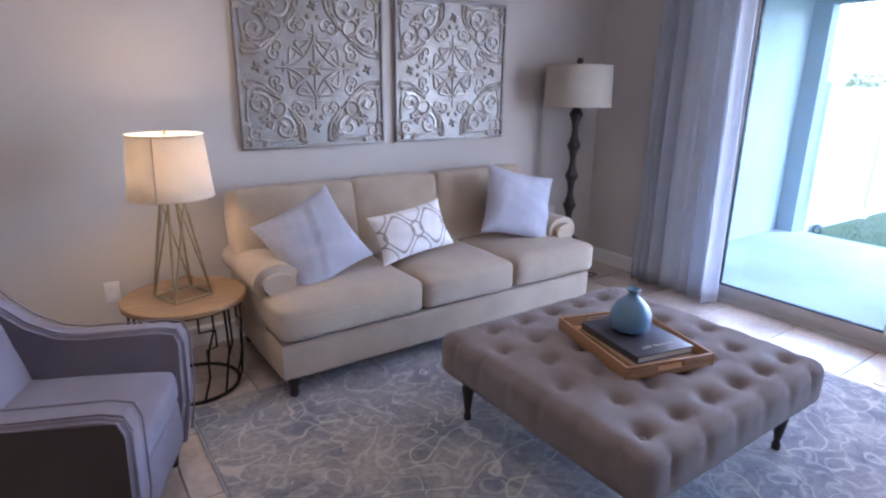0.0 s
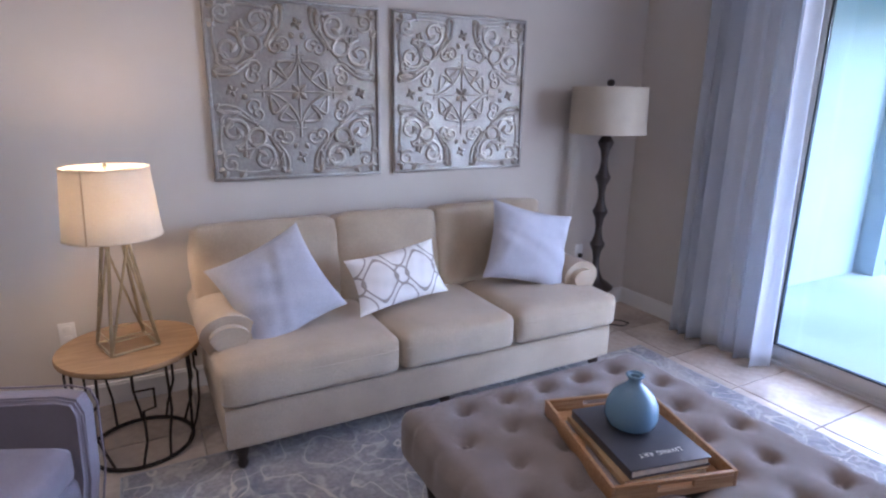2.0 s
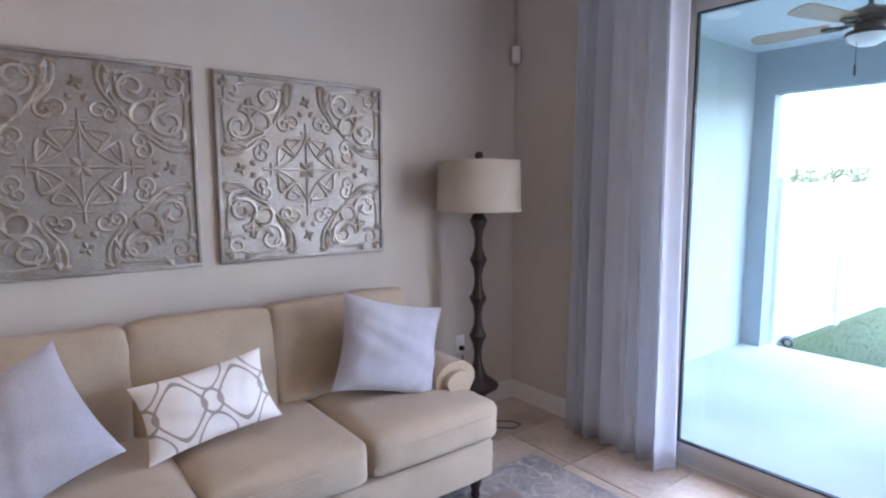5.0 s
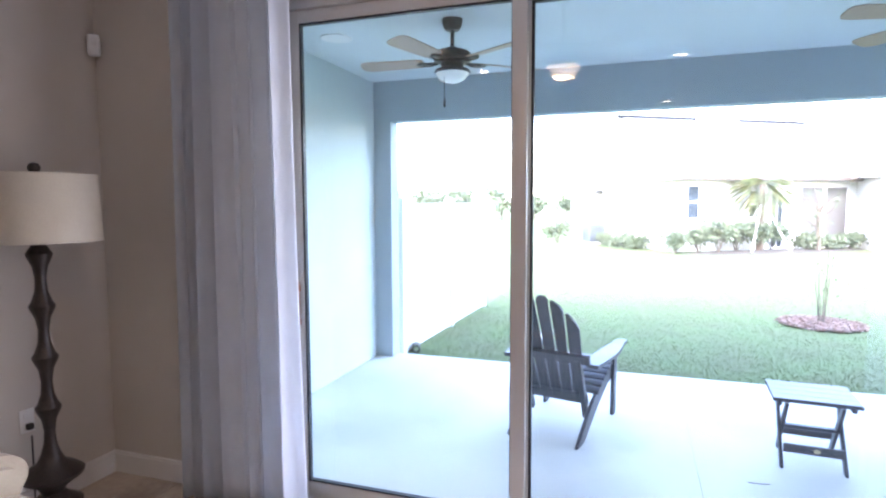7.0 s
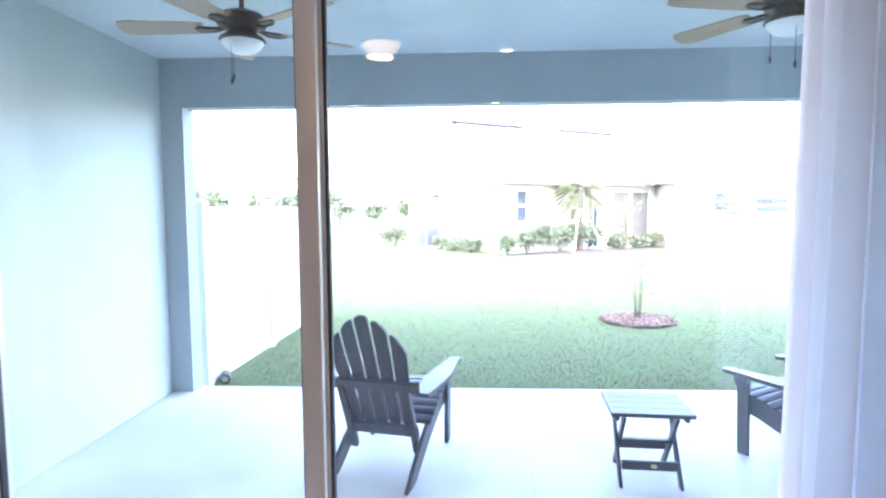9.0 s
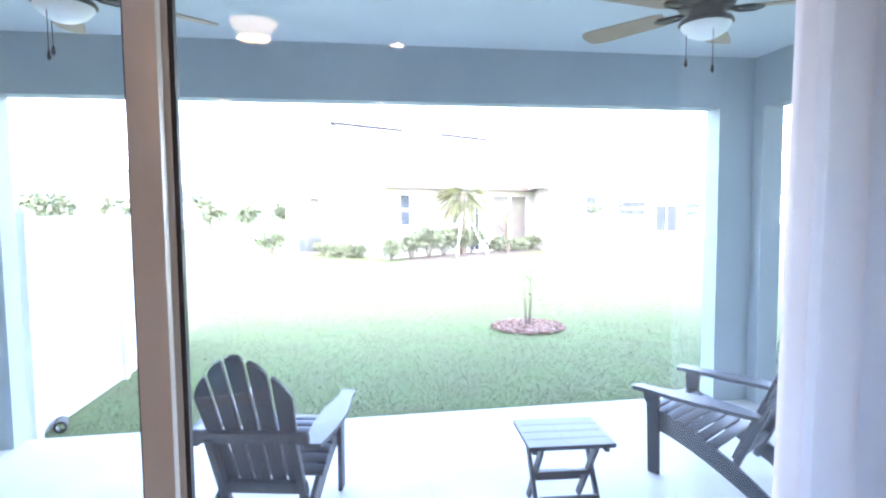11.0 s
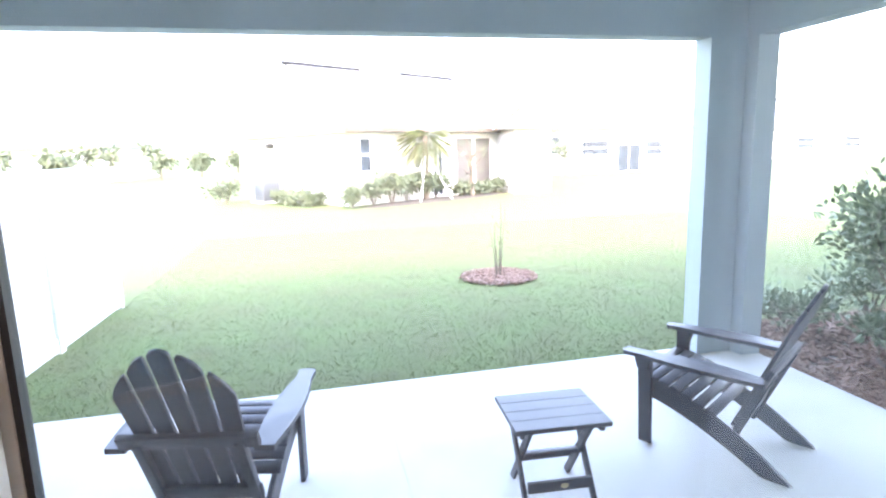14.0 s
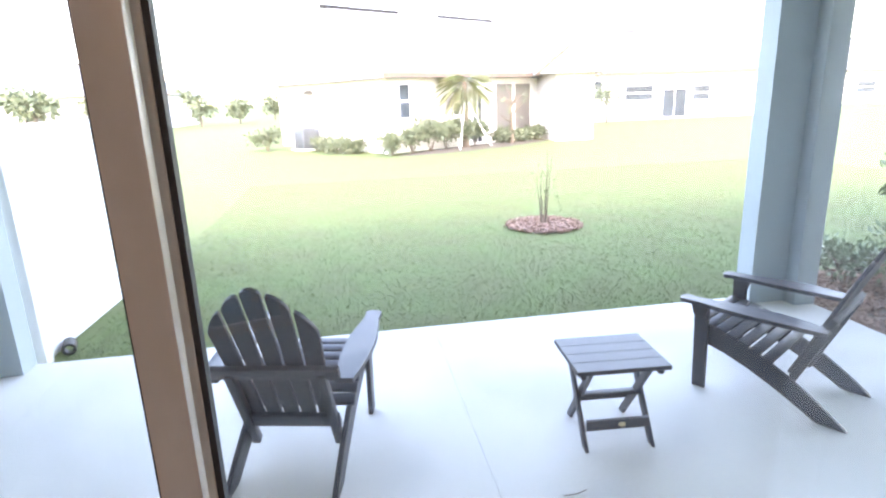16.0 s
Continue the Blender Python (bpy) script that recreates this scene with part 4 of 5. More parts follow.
def bm_pillow(w, h, t, seed=0, n=30, wrinkle=0.011):
    """A throw pillow standing in the xz plane, with sharp seams and drawn-out corners."""
    b = bmesh.new()
    grid = {}
    for s in (1, -1):
        for i in range(n + 1):
            for j in range(n + 1):
                u, v = 2 * i / n - 1, 2 * j / n - 1
                edge = abs(u) == 1 or abs(v) == 1
                if s == -1 and edge:
                    grid[s, i, j] = grid[1, i, j]
                    continue
                x = u * w / 2 * (1 - 0.10 * (1 - v * v))
                z = v * h / 2 * (1 - 0.10 * (1 - u * u))
                th = t / 2 * ((1 - abs(u) ** 2.4) * (1 - abs(v) ** 2.4)) ** 0.55
                k = 0.7 * noise.noise(Vector((x * 9 + seed, s * 2.0, z * 9))) + 0.9 * noise.noise(Vector((x * 5 + z * 16, seed + x * 3, s))) + 0.5 * noise.noise(Vector((x * 24 - z * 8, seed, s)))
                y = s * (th + (0 if edge else wrinkle * k * min(1, th / 0.03)))
                grid[s, i, j] = b.verts.new((x, y, z))
        for i in range(n):
            for j in range(n):
                q = [grid[s, i, j], grid[s, i + 1, j], grid[s, i + 1, j + 1], grid[s, i, j + 1]]
                b.faces.new(q if s == -1 else list(reversed(q)))
    return b


# rug
def rug_material():
    m = mat("rug_pile", (0.31, 0.285, 0.265), 0.95, vary=0.2, scale=4.0, tint=(0.15, 0.16, 0.19), fine=0.5, fscale=55, bump=0.5, bscale=180, spec=0.1, sheen=0.3)
    nt = m.node_tree
    b = nt.nodes["Principled BSDF"]
    src = b.inputs["Base Color"].links[0].from_socket
    tc = [n for n in nt.nodes if n.type == "TEX_COORD"][0]
    noi = nt.nodes.new("ShaderNodeTexNoise")
    noi.inputs["Scale"].default_value = 3.5
    nt.links.new(tc.outputs["Object"], noi.inputs["Vector"])
    mixv = nt.nodes.new("ShaderNodeMix")
    mixv.data_type = "VECTOR"
    mixv.inputs[0].default_value = 0.35
    nt.links.new(tc.outputs["Object"], mixv.inputs[4])
    nt.links.new(noi.outputs["Color"], mixv.inputs[5])
    vor = nt.nodes.new("ShaderNodeTexVoronoi")
    vor.inputs["Scale"].default_value = 6.5
    nt.links.new(mixv.outputs[1], vor.inputs["Vector"])
    sn = nt.nodes.new("ShaderNodeMath")
    sn.operation = "SINE"
    mu = nt.nodes.new("ShaderNodeMath")
    mu.operation = "MULTIPLY"
    mu.inputs[1].default_value = 19.0
    nt.links.new(vor.outputs["Distance"], mu.inputs[0])
    nt.links.new(mu.outputs[0], sn.inputs[0])
    n4 = nt.nodes.new("ShaderNodeTexNoise")
    n4.inputs["Scale"].default_value, n4.inputs["Detail"].default_value = 30.0, 8.0
    nt.links.new(tc.outputs["Object"], n4.inputs["Vector"])
    gate = nt.nodes.new("ShaderNodeMath")
    gate.operation = "MULTIPLY"
    nt.links.new(sn.outputs[0], gate.inputs[0])
    nt.links.new(n4.outputs["Fac"], gate.inputs[1])
    mr = nt.nodes.new("ShaderNodeMapRange")
    mr.inputs[1].default_value, mr.inputs[2].default_value, mr.inputs[4].default_value = 0.22, 0.55, 0.5
    nt.links.new(gate.outputs[0], mr.inputs[0])
    mx = nt.nodes.new("ShaderNodeMix")
    mx.data_type = "RGBA"
    mx.inputs[7].default_value = (0.52, 0.49, 0.45, 1)
    nt.links.new(mr.outputs[0], mx.inputs[0])
    nt.links.new(src, mx.inputs[6])
    # thin cream scrolls
    n5 = nt.nodes.new("ShaderNodeTexNoise")
    n5.inputs["Scale"].default_value, n5.inputs["Detail"].default_value, n5.inputs["Distortion"].default_value = 3.2, 0.6, 1.6
    nt.links.new(tc.outputs["Object"], n5.inputs["Vector"])
    sb, ab, mr2, mx2 = nt.nodes.new("ShaderNodeMath"), nt.nodes.new("ShaderNodeMath"), nt.nodes.new("ShaderNodeMapRange"), nt.nodes.new("ShaderNodeMix")
    sb.operation, ab.operation, mx2.data_type = "SUBTRACT", "ABSOLUTE", "RGBA"
    sb.inputs[1].default_value = 0.5
    nt.links.new(n5.outputs["Fac"], sb.inputs[0])
    nt.links.new(sb.outputs[0], ab.inputs[0])
    mr2.inputs[1].default_value, mr2.inputs[2].default_value, mr2.inputs[3].default_value, mr2.inputs[4].default_value = 0.006, 0.014, 0.75, 0.0
    nt.links.new(ab.outputs[0], mr2.inputs[0])
    nt.links.new(mr2.outputs[0], mx2.inputs[0])
    nt.links.new(mx.outputs[2], mx2.inputs[6])
    mx2.inputs[7].default_value = (0.55, 0.50, 0.43, 1)
    nt.links.new(mx2.outputs[2], b.inputs["Base Color"])
    return m


rug = thing("rug", "faded taupe and blue-grey rug with cream scrolls", "rug", pose(4.47, 1.62, 0.0))
part("woven_field", bm_box(-1.50, -1.24, 0.0005, 1.50, 1.24, 0.011, 0.004), rug_material(), rug, smooth=False)
M_EDGE = mat("rug_binding", (0.34, 0.35, 0.37), 0.95, vary=0.1, scale=20)
b = bm_box(-1.512, -1.252, 0.0005, -1.501, 1.252, 0.009, 0.003)
bm_box(1.501, -1.252, 0.0005, 1.512, 1.252, 0.009, 0.003, bm=b)
bm_box(-1.50, 1.241, 0.0005, 1.50, 1.252, 0.009, 0.003, bm=b)
bm_box(-1.50, -1.252, 0.0005, 1.50, -1.241, 0.009, 0.003, bm=b)
part("binding", b, M_EDGE, rug)

# sofa
sofa = thing("sofa", "oatmeal linen three-seat sofa with rolled arms", "sofa", pose(3.35, 2.62, 0.011))
W = 2.14
part("base", bm_cushion(0.012, 0.03, 0.115, W - 0.012, 0.90, 0.315, 0.025, 0.004, 0.004, 14, 1, 0.002), M_SOFA, sofa)
part("back_frame", bm_cushion(0.03, 0.73, 0.30, W - 0.03, 0.93, 0.80, 0.07, 0.02, 0.01, 12, 2, 0.003), M_SOFA, sofa)
for i, (a, c) in enumerate(((0.004, 0.797), (0.803, 1.437), (1.443, W - 0.004))):
    part("seat_cushion", bm_cushion(a, 0.0, 0.318, c, 0.66, 0.505, 0.045, 0.022, 0.008, 14, 3 + i, 0.004), M_SOFA, sofa)
    line = [(a + 0.02 + (c - a - 0.04) * k / 12, -0.0008 - 0.0066 * (1 - (2 * k / 12 - 1) ** 2), 0.442) for k in range(13)]
    part("seam", bm_tube(line, 0.0028, 6), M_SOFA, sofa)
    x0, x1 = (0.01, 0.705) if i == 0 else ((0.712, 1.292) if i == 1 else (1.299, W - 0.10))
    bk = bm_cushion(x0, -0.10, 0.0, x1, 0.10, 0.475, 0.03, 0.010, 0.028, 18, 6 + i, 0.013)
    part("back_cushion", moved(bk, Matrix.Translation((0, 0.66, 0.475)) @ Matrix.Rotation(radians(-11), 4, "X")), M_SOFA, sofa)
for s in (0, 1):
    x = 0.085 if s == 0 else W - 0.075
    prof = [(x - 0.075, 0.31), (x - 0.082, 0.47)] + [(x + 0.122 * math.cos(a), 0.552 + 0.092 * math.sin(a)) for a in (math.pi * (1.08 - 1.16 * k / 14) for k in range(15))] + [(x + 0.082, 0.47), (x + 0.075, 0.31)]
    b = bm_prism(list(reversed(prof)), 0.205, 0.86, bevel=0.04, seg=4)
    part("arm", b, M_SOFA, sofa)
for x in (0.08, W / 2, W - 0.08):
    for y in (0.09, 0.84):
        lg = part("leg", bm_lathe([(0.014, 0.0), (0.022, 0.012), (0.024, 0.03), (0.018, 0.045), (0.03, 0.08), (0.034, 0.118)], 14, (x, y, 0.0)), M_LEG, sofa, "dark turned wooden leg")


def pillow(name, w, h, t, m, material, label, seed):
    return solid(name, bm_pillow(w, h, t, seed), material, label, "pillow", m=m, group="pillows on the sofa")


def trellis_material():
    m = mat("trellis_print", (0.82, 0.80, 0.77), 0.85, vary=0.03, scale=6, bump=0.3, bscale=300, sheen=0.2)
    nt = m.node_tree
    b = nt.nodes["Principled BSDF"]
    src = b.inputs["Base Color"].links[0].from_socket
    tc = [n for n in nt.nodes if n.type == "TEX_COORD"][0]
    sep = nt.nodes.new("ShaderNodeSeparateXYZ")
    nt.links.new(tc.outputs["Object"], sep.inputs[0])

    def op(kind, a, c=None):
        n = nt.nodes.new("ShaderNodeMath")
        n.operation = kind
        for k, s in ((0, a), (1, c)):
            if s is None:
                continue
            if isinstance(s, (int, float)):
                n.inputs[k].default_value = s
            else:
                nt.links.new(s, n.inputs[k])
        return n.outputs[0]

    cx = op("COSINE", op("MULTIPLY", op("ADD", sep.outputs[0], 0.1125), 2 * math.pi / 0.225))
    cz = op("COSINE", op("MULTIPLY", op("ADD", sep.outputs[2], 0.0), 2 * math.pi / 0.27))
    g = op("ADD", cx, cz)
    l1 = op("LESS_THAN", op("ABSOLUTE", op("SUBTRACT", g, 0.25)), 0.13)
    l2 = op("LESS_THAN", op("ABSOLUTE", op("ADD", g, 0.55)), 0.11)
    mx = nt.nodes.new("ShaderNodeMix")
    mx.data_type = "RGBA"
    mx.inputs[7].default_value = (0.36, 0.32, 0.29, 1)
    l3 = op("LESS_THAN", op("ABSOLUTE", op("SUBTRACT", op("SUBTRACT", cz, cx), 1.5)), 0.11)
    nt.links.new(op("MAXIMUM", op("MAXIMUM", l1, l2), l3), mx.inputs[0])
    nt.links.new(src, mx.inputs[6])
    nt.links.new(mx.outputs[2], b.inputs["Base Color"])
    return m


pillow("throw_pillow", 0.47, 0.46, 0.17, pose(3.675, 2.965, 0.715, -30, -22, 6), M_GREYP, "pale grey linen throw pillow tipped on its corner", 1)
pillow("lumbar_pillow", 0.50, 0.29, 0.13, pose(4.275, 2.965, 0.69, -26, -7, 2), trellis_material(), "white lumbar pillow with a taupe trellis print", 2)
pillow("throw_pillow", 0.53, 0.45, 0.18, pose(5.11, 2.985, 0.755, -16, 14, -10), M_GREYP, "pale grey linen throw pillow against the arm", 3)

# ottoman
ott = thing("tufted_ottoman", "square taupe button-tufted ottoman on dark legs", "ottoman", pose(4.515, 1.61, 0.011))
OX, OY, OZ0, OZ1 = 0.595, 0.56, 0.235, 0.425
tufts = []
for j in range(6):
    for i in range(6 if j % 2 == 0 else 5):
        tufts.append((-0.465 + 0.186 * i + (0.093 if j % 2 else 0), -0.44 + 0.176 * j))
b = bm_cushion(-OX, -OY, OZ0, OX, OY, OZ1, 0.055, 0.02, 0.006, 62, 9, 0.002)
for v in b.verts:
    if v.co.z > OZ1 - 0.09:
        dx = min(((v.co.x - a) ** 2 + (v.co.y - c) ** 2, k) for k, (a, c) in enumerate(tufts))
        d = math.sqrt(dx[0])
        v.co.z -= 0.040 * math.exp(-(d / 0.030) ** 2) + 0.014 * math.exp(-(d / 0.075) ** 2) - 0.014
    # folds that run from the outer buttons over the edge
    for axis, lim, pitch, off in ((0, OY, 0.186, 0.093), (1, OX, 0.176, 0.088)):
        o = v.co.y if axis == 0 else v.co.x
        if abs(o) > lim - 0.075:
            s = v.co.x if axis == 0 else v.co.y
            f = abs(math.sin(math.pi * (s - (-0.465 if axis == 0 else -0.44)) / pitch))
            k = 0.016 * (1 - f) ** 3 * min(1, max(0, (v.co.z - OZ0 - 0.03) / 0.1))
            if axis == 0:
                v.co.y -= math.copysign(k, o)
            else:
                v.co.x -= math.copysign(k, o)
part("upholstery", b, M_OTT, ott)
for a, c in tufts:
    part("button", bm_lathe([(0.011, 0), (0.010, 0.004), (0.004, 0.007)], 10, (a, c, OZ1 - 0.022)), M_OTT, ott)
for x in (-0.49, 0.49):
    for y in (-0.46, 0.46):
        part("leg", bm_lathe([(0.012, 0.0), (0.018, 0.006), (0.018, 0.03), (0.012, 0.04), (0.022, 0.10), (0.030, 0.17), (0.022, 0.185), (0.032, 0.195), (0.032, 0.24)], 16, (x, y, 0)), M_LEG, ott, "dark turned leg with a caster foot")

M_TRAY = wood("honey_wood", (0.40, 0.23, 0.11), (0.29, 0.15, 0.065), 0.4, "X")
TZ = 0.011 + OZ1 + 0.016
tray = thing("tray", "honey-coloured wooden serving tray with slot handles", "tray", pose(4.515, 1.585, TZ, 0, 0, -16))
part("bottom", bm_box(-0.195, -0.245, 0.0, 0.195, 0.245, 0.01), M_TRAY, tray)
for s in (-1, 1):
    part("long_side", bm_box(s * 0.20 - 0.006, -0.25, 0.0, s * 0.20 + 0.006, 0.25, 0.058, 0.002), M_TRAY, tray)
    b = bm_box(-0.193, s * 0.245 - 0.006, 0.0, 0.193, s * 0.245 + 0.006, 0.022, 0.001)
    bm_box(-0.193, s * 0.245 - 0.006, 0.044, 0.193, s * 0.245 + 0.006, 0.058, 0.002, bm=b)
    bm_box(-0.193, s * 0.245 - 0.006, 0.022, -0.06, s * 0.245 + 0.006, 0.044, bm=b)
    bm_box(0.06, s * 0.245 - 0.006, 0.022, 0.193, s * 0.245 + 0.006, 0.044, bm=b)
    part("handle_side", b, M_TRAY, tray)
M_COVER = mat("slate_book_cover", (0.055, 0.06, 0.075), 0.35, vary=0.15, scale=8)
M_PAGES = mat("book_pages", (0.74, 0.70, 0.60), 0.8, vary=0.06, scale=60)
M_PRINT = mat("cream_print", (0.75, 0.72, 0.66), 0.6, vary=0.02)


def book(m, w, d, h, cover, label, bars=False):
    root = thing("book", label, "book", m, group="books on the tray")
    part("pages", bm_box(-w / 2 + 0.004, -d / 2 + 0.005, 0.004, w / 2 - 0.006, d / 2 - 0.005, h - 0.004), M_PAGES, root, smooth=False)
    b = bm_box(-w / 2, -d / 2, 0, w / 2, d / 2, 0.004, 0.001)
    bm_box(-w / 2, -d / 2, h - 0.004, w / 2, d / 2, h, 0.001, bm=b)
    bm_box(-w / 2 - 0.003, -d / 2, 0, -w / 2 + 0.001, d / 2, h, 0.001, bm=b)
    c = part("cover", b, cover, root)
    if bars:
        cu = bpy.data.curves.new("title", "FONT")
        cu.body, cu.size, cu.align_x, cu.extrude, cu.space_character = "LIVING ART", 0.026, "CENTER", 0.0003, 1.15
        holder = new("title", cu)
        bpy.context.view_layer.update()
        me = bpy.data.meshes.new_from_object(holder.evaluated_get(bpy.context.evaluated_depsgraph_get()))
        bpy.data.objects.remove(holder)
        me.materials.clear()
        me.materials.append(M_PRINT)
        title = new("title", me)
        title.parent = c
        title.matrix_local = pose(0, -d / 2 + 0.068, h + 0.0005, 0, 0, 180)
        tagged(title, "pale title lettering")
    return root


M_COVER2 = mat("tan_book_cover", (0.36, 0.24, 0.12), 0.5, vary=0.1, scale=8)
book(pose(4.515, 1.575, TZ + 0.0105, 0, 0, -14), 0.29, 0.37, 0.022, M_COVER2, "tan large-format book under the slate one")
book(pose(4.525, 1.572, TZ + 0.033, 0, 0, -12), 0.28, 0.36, 0.03, M_COVER, "slate-blue large-format book with pale title", True)
M_VASE = bpy.data.materials.new("pale_blue_glass")
M_VASE.use_nodes = True
vb = M_VASE.node_tree.nodes["Principled BSDF"]
vb.inputs["Base Color"].default_value = (0.22, 0.40, 0.56, 1)
vb.inputs["Roughness"].default_value = 0.18
vb.inputs["Transmission Weight"].default_value = 0.45
vt = M_VASE.node_tree
vn = vt.nodes.new("ShaderNodeTexNoise")
vn.inputs["Scale"].default_value = 28
vp = vt.nodes.new("ShaderNodeBump")
vp.inputs["Strength"].default_value, vp.inputs["Distance"].default_value = 0.25, 0.004
vt.links.new(vn.outputs["Fac"], vp.inputs["Height"])
vt.links.new(vp.outputs[0], vb.inputs["Normal"])
VZ = TZ + 0.0632
vase = thing("vase", "pale blue bubbled glass teardrop vase on books", "vase", pose(4.53, 1.61, VZ))
vase.scale = (1.12, 1.12, 1.08)
part("body", bm_lathe([(0.030, 0.0), (0.055, 0.003), (0.072, 0.018), (0.079, 0.045), (0.074, 0.08), (0.058, 0.112), (0.034, 0.134), (0.020, 0.148), (0.017, 0.160), (0.019, 0.170), (0.014, 0.168), (0.013, 0.150), (0.05, 0.11), (0.068, 0.05), (0.05, 0.012), (0.01, 0.008)], 36), M_VASE, vase)
part("lip", bm_tube([(0.023 * math.cos(a), 0.023 * math.sin(a), 0.171) for a in (2 * math.pi * k / 24 for k in range(24))], 0.004, 8, closed=True), M_VASE, vase)

# end table
M_OAK = wood("light_oak", (0.38, 0.24, 0.12), (0.28, 0.165, 0.078), 0.45, "X", 6.0, 10.0)
M_IRON = mat("dark_iron", (0.035, 0.027, 0.022), 0.5, metal=0.6, vary=0.2, scale=20)
et = thing("end_table", "round oak end table on a dark iron fretwork drum", "end table", pose(3.05, 3.12, 0))
part("tabletop", bm_lathe([(0.275, 0.472), (0.288, 0.476), (0.29, 0.484), (0.29, 0.492), (0.286, 0.498), (0.20, 0.5)], 48), M_OAK, et)


def circle(r, z, n=40):
    return [(r * math.cos(2 * math.pi * k / n), r * math.sin(2 * math.pi * k / n), z) for k in range(n)]


part("top_ring", bm_tube(circle(0.255, 0.464), 0.008, 8, closed=True), M_IRON, et)
part("bottom_ring", bm_tube(circle(0.215, 0.009), 0.009, 8, closed=True), M_IRON, et)
for k in range(12):
    a = 2 * math.pi * k / 12

    def at(da, r, z):
        return (r * math.cos(a + da), r * math.sin(a + da), z)

    if k % 3 == 0:
        line = [at(0, 0.255, 0.464), at(0, 0.262, 0.39), at(0.28, 0.262, 0.385), at(0.28, 0.262, 0.30), at(0.1, 0.262, 0.295), at(0.1, 0.258, 0.15), at(0.03, 0.235, 0.06), at(0, 0.215, 0.012)]
    elif k % 3 == 1:
        line = [at(0, 0.255, 0.464), at(0, 0.263, 0.26), at(-0.06, 0.255, 0.14), at(0, 0.215, 0.012)]
    else:
        line = [at(0, 0.255, 0.464), at(0, 0.262, 0.35), at(-0.12, 0.263, 0.31), at(-0.12, 0.262, 0.19), at(0, 0.24, 0.07), at(0, 0.215, 0.012)]
    part("bar", bm_tube(line, 0.006, 6), M_IRON, et)

# lamps
M_LINEN = mat("linen_shade", (0.66, 0.60, 0.50), 0.9, vary=0.04, scale=6, fine=0.2, fscale=160, bump=0.2, bscale=260)
nt = M_LINEN.node_tree
tl, mxs, outn = nt.nodes.new("ShaderNodeBsdfTranslucent"), nt.nodes.new("ShaderNodeMixShader"), nt.nodes["Material Output"]
tl.inputs[0].default_value = (0.74, 0.68, 0.57, 1)
mxs.inputs[0].default_value = 0.3
nt.links.new(nt.nodes["Principled BSDF"].outputs[0], mxs.inputs[1])
nt.links.new(tl.outputs[0], mxs.inputs[2])
nt.links.new(mxs.outputs[0], outn.inputs[0])
M_BRASS = mat("champagne_brass", (0.50, 0.42, 0.27), 0.35, metal=0.8, vary=0.1, scale=15)
M_BULB = glow("warm_bulb", (1.0, 0.78, 0.5), 4.0)


def shade(root, r0, r1, z0, z1, seam=0.5):
    b = bm_lathe([(r0, z0), (r1, z1), (r1 - 0.003, z1), (r0 - 0.003, z0), (r0, z0)], 48, cap=False)
    s = part("shade", b, M_LINEN, root, "oatmeal linen drum shade")
    part("trim", bm_tube(circle(r1, z1, 48), 0.0035, 6, closed=True), M_LINEN, s)
    part("trim", bm_tube(circle(r0, z0, 48), 0.0035, 6, closed=True), M_LINEN, s)
    part("seam", bm_tube([((r0 + 0.001) * math.cos(seam), (r0 + 0.001) * math.sin(seam), z0), ((r1 + 0.001) * math.cos(seam), (r1 + 0.001) * math.sin(seam), z1)], 0.0035, 6), M_SOFA, s)
    b = bmesh.new()
    for k in range(3):
        a = 2 * math.pi * k / 3 + 0.3
        bm_tube([(0, 0, z1 - 0.02), ((r1 - 0.004) * math.cos(a), (r1 - 0.004) * math.sin(a), z1 - 0.012)], 0.002, 6, b)
    part("spider", b, M_BRASS, s)
    return s


tl1 = thing("table_lamp", "brass open-frame table lamp, lit, with linen shade", "lamp", pose(3.045, 3.115, 0.5, 0, 0, 18))
H, B0, B1 = 0.475, 0.095, 0.038
cs = ((-1, -1), (1, -1), (1, 1), (-1, 1))
for k, (i, j) in enumerate(cs):
    i2, j2 = cs[(k + 1) % 4]
    part("leg", bm_tube([(B0 * i, B0 * j, 0.004), (B1 * i, B1 * j, H)], 0.0075, 6), M_BRASS, tl1)
    part("base_bar", bm_tube([(B0 * i, B0 * j, 0.004), (B0 * i2, B0 * j2, 0.004)], 0.0065, 6), M_BRASS, tl1)
    part("lower_bar", bm_tube([(B0 * 0.93 * i, B0 * 0.93 * j, 0.06), (B0 * 0.93 * i2, B0 * 0.93 * j2, 0.06)], 0.003, 6), M_BRASS, tl1)
    part("diagonal", bm_tube([(B0 * i, B0 * j, 0.006), (B1 * i2, B1 * j2, H)], 0.0055, 6), M_BRASS, tl1)
part("cap_plate", bm_box(-0.045, -0.045, H - 0.004, 0.045, 0.045, H + 0.006, 0.002), M_BRASS, tl1)
part("socket", bm_tube([(0, 0, H), (0, 0, H + 0.10)], 0.014, 12), M_BRASS, tl1)
part("bulb", bm_lathe([(0.012, H + 0.10), (0.03, H + 0.14), (0.028, H + 0.17), (0.006, H + 0.19)], 16), M_BULB, tl1, "glowing warm bulb")
shade(tl1, 0.188, 0.163, H + 0.02, H + 0.305, 3.9)
part("finial", bm_lathe([(0.004, H + 0.19), (0.004, H + 0.30), (0.009, H + 0.31), (0.004, H + 0.325)], 10), M_BRASS, tl1)
lamp = new("bulb_lamp", bpy.data.lights.new("bulb_lamp", "POINT"))
lamp.data.energy, lamp.data.color, lamp.data.shadow_soft_size = BULB_W, (1.0, 0.70, 0.40), 0.035
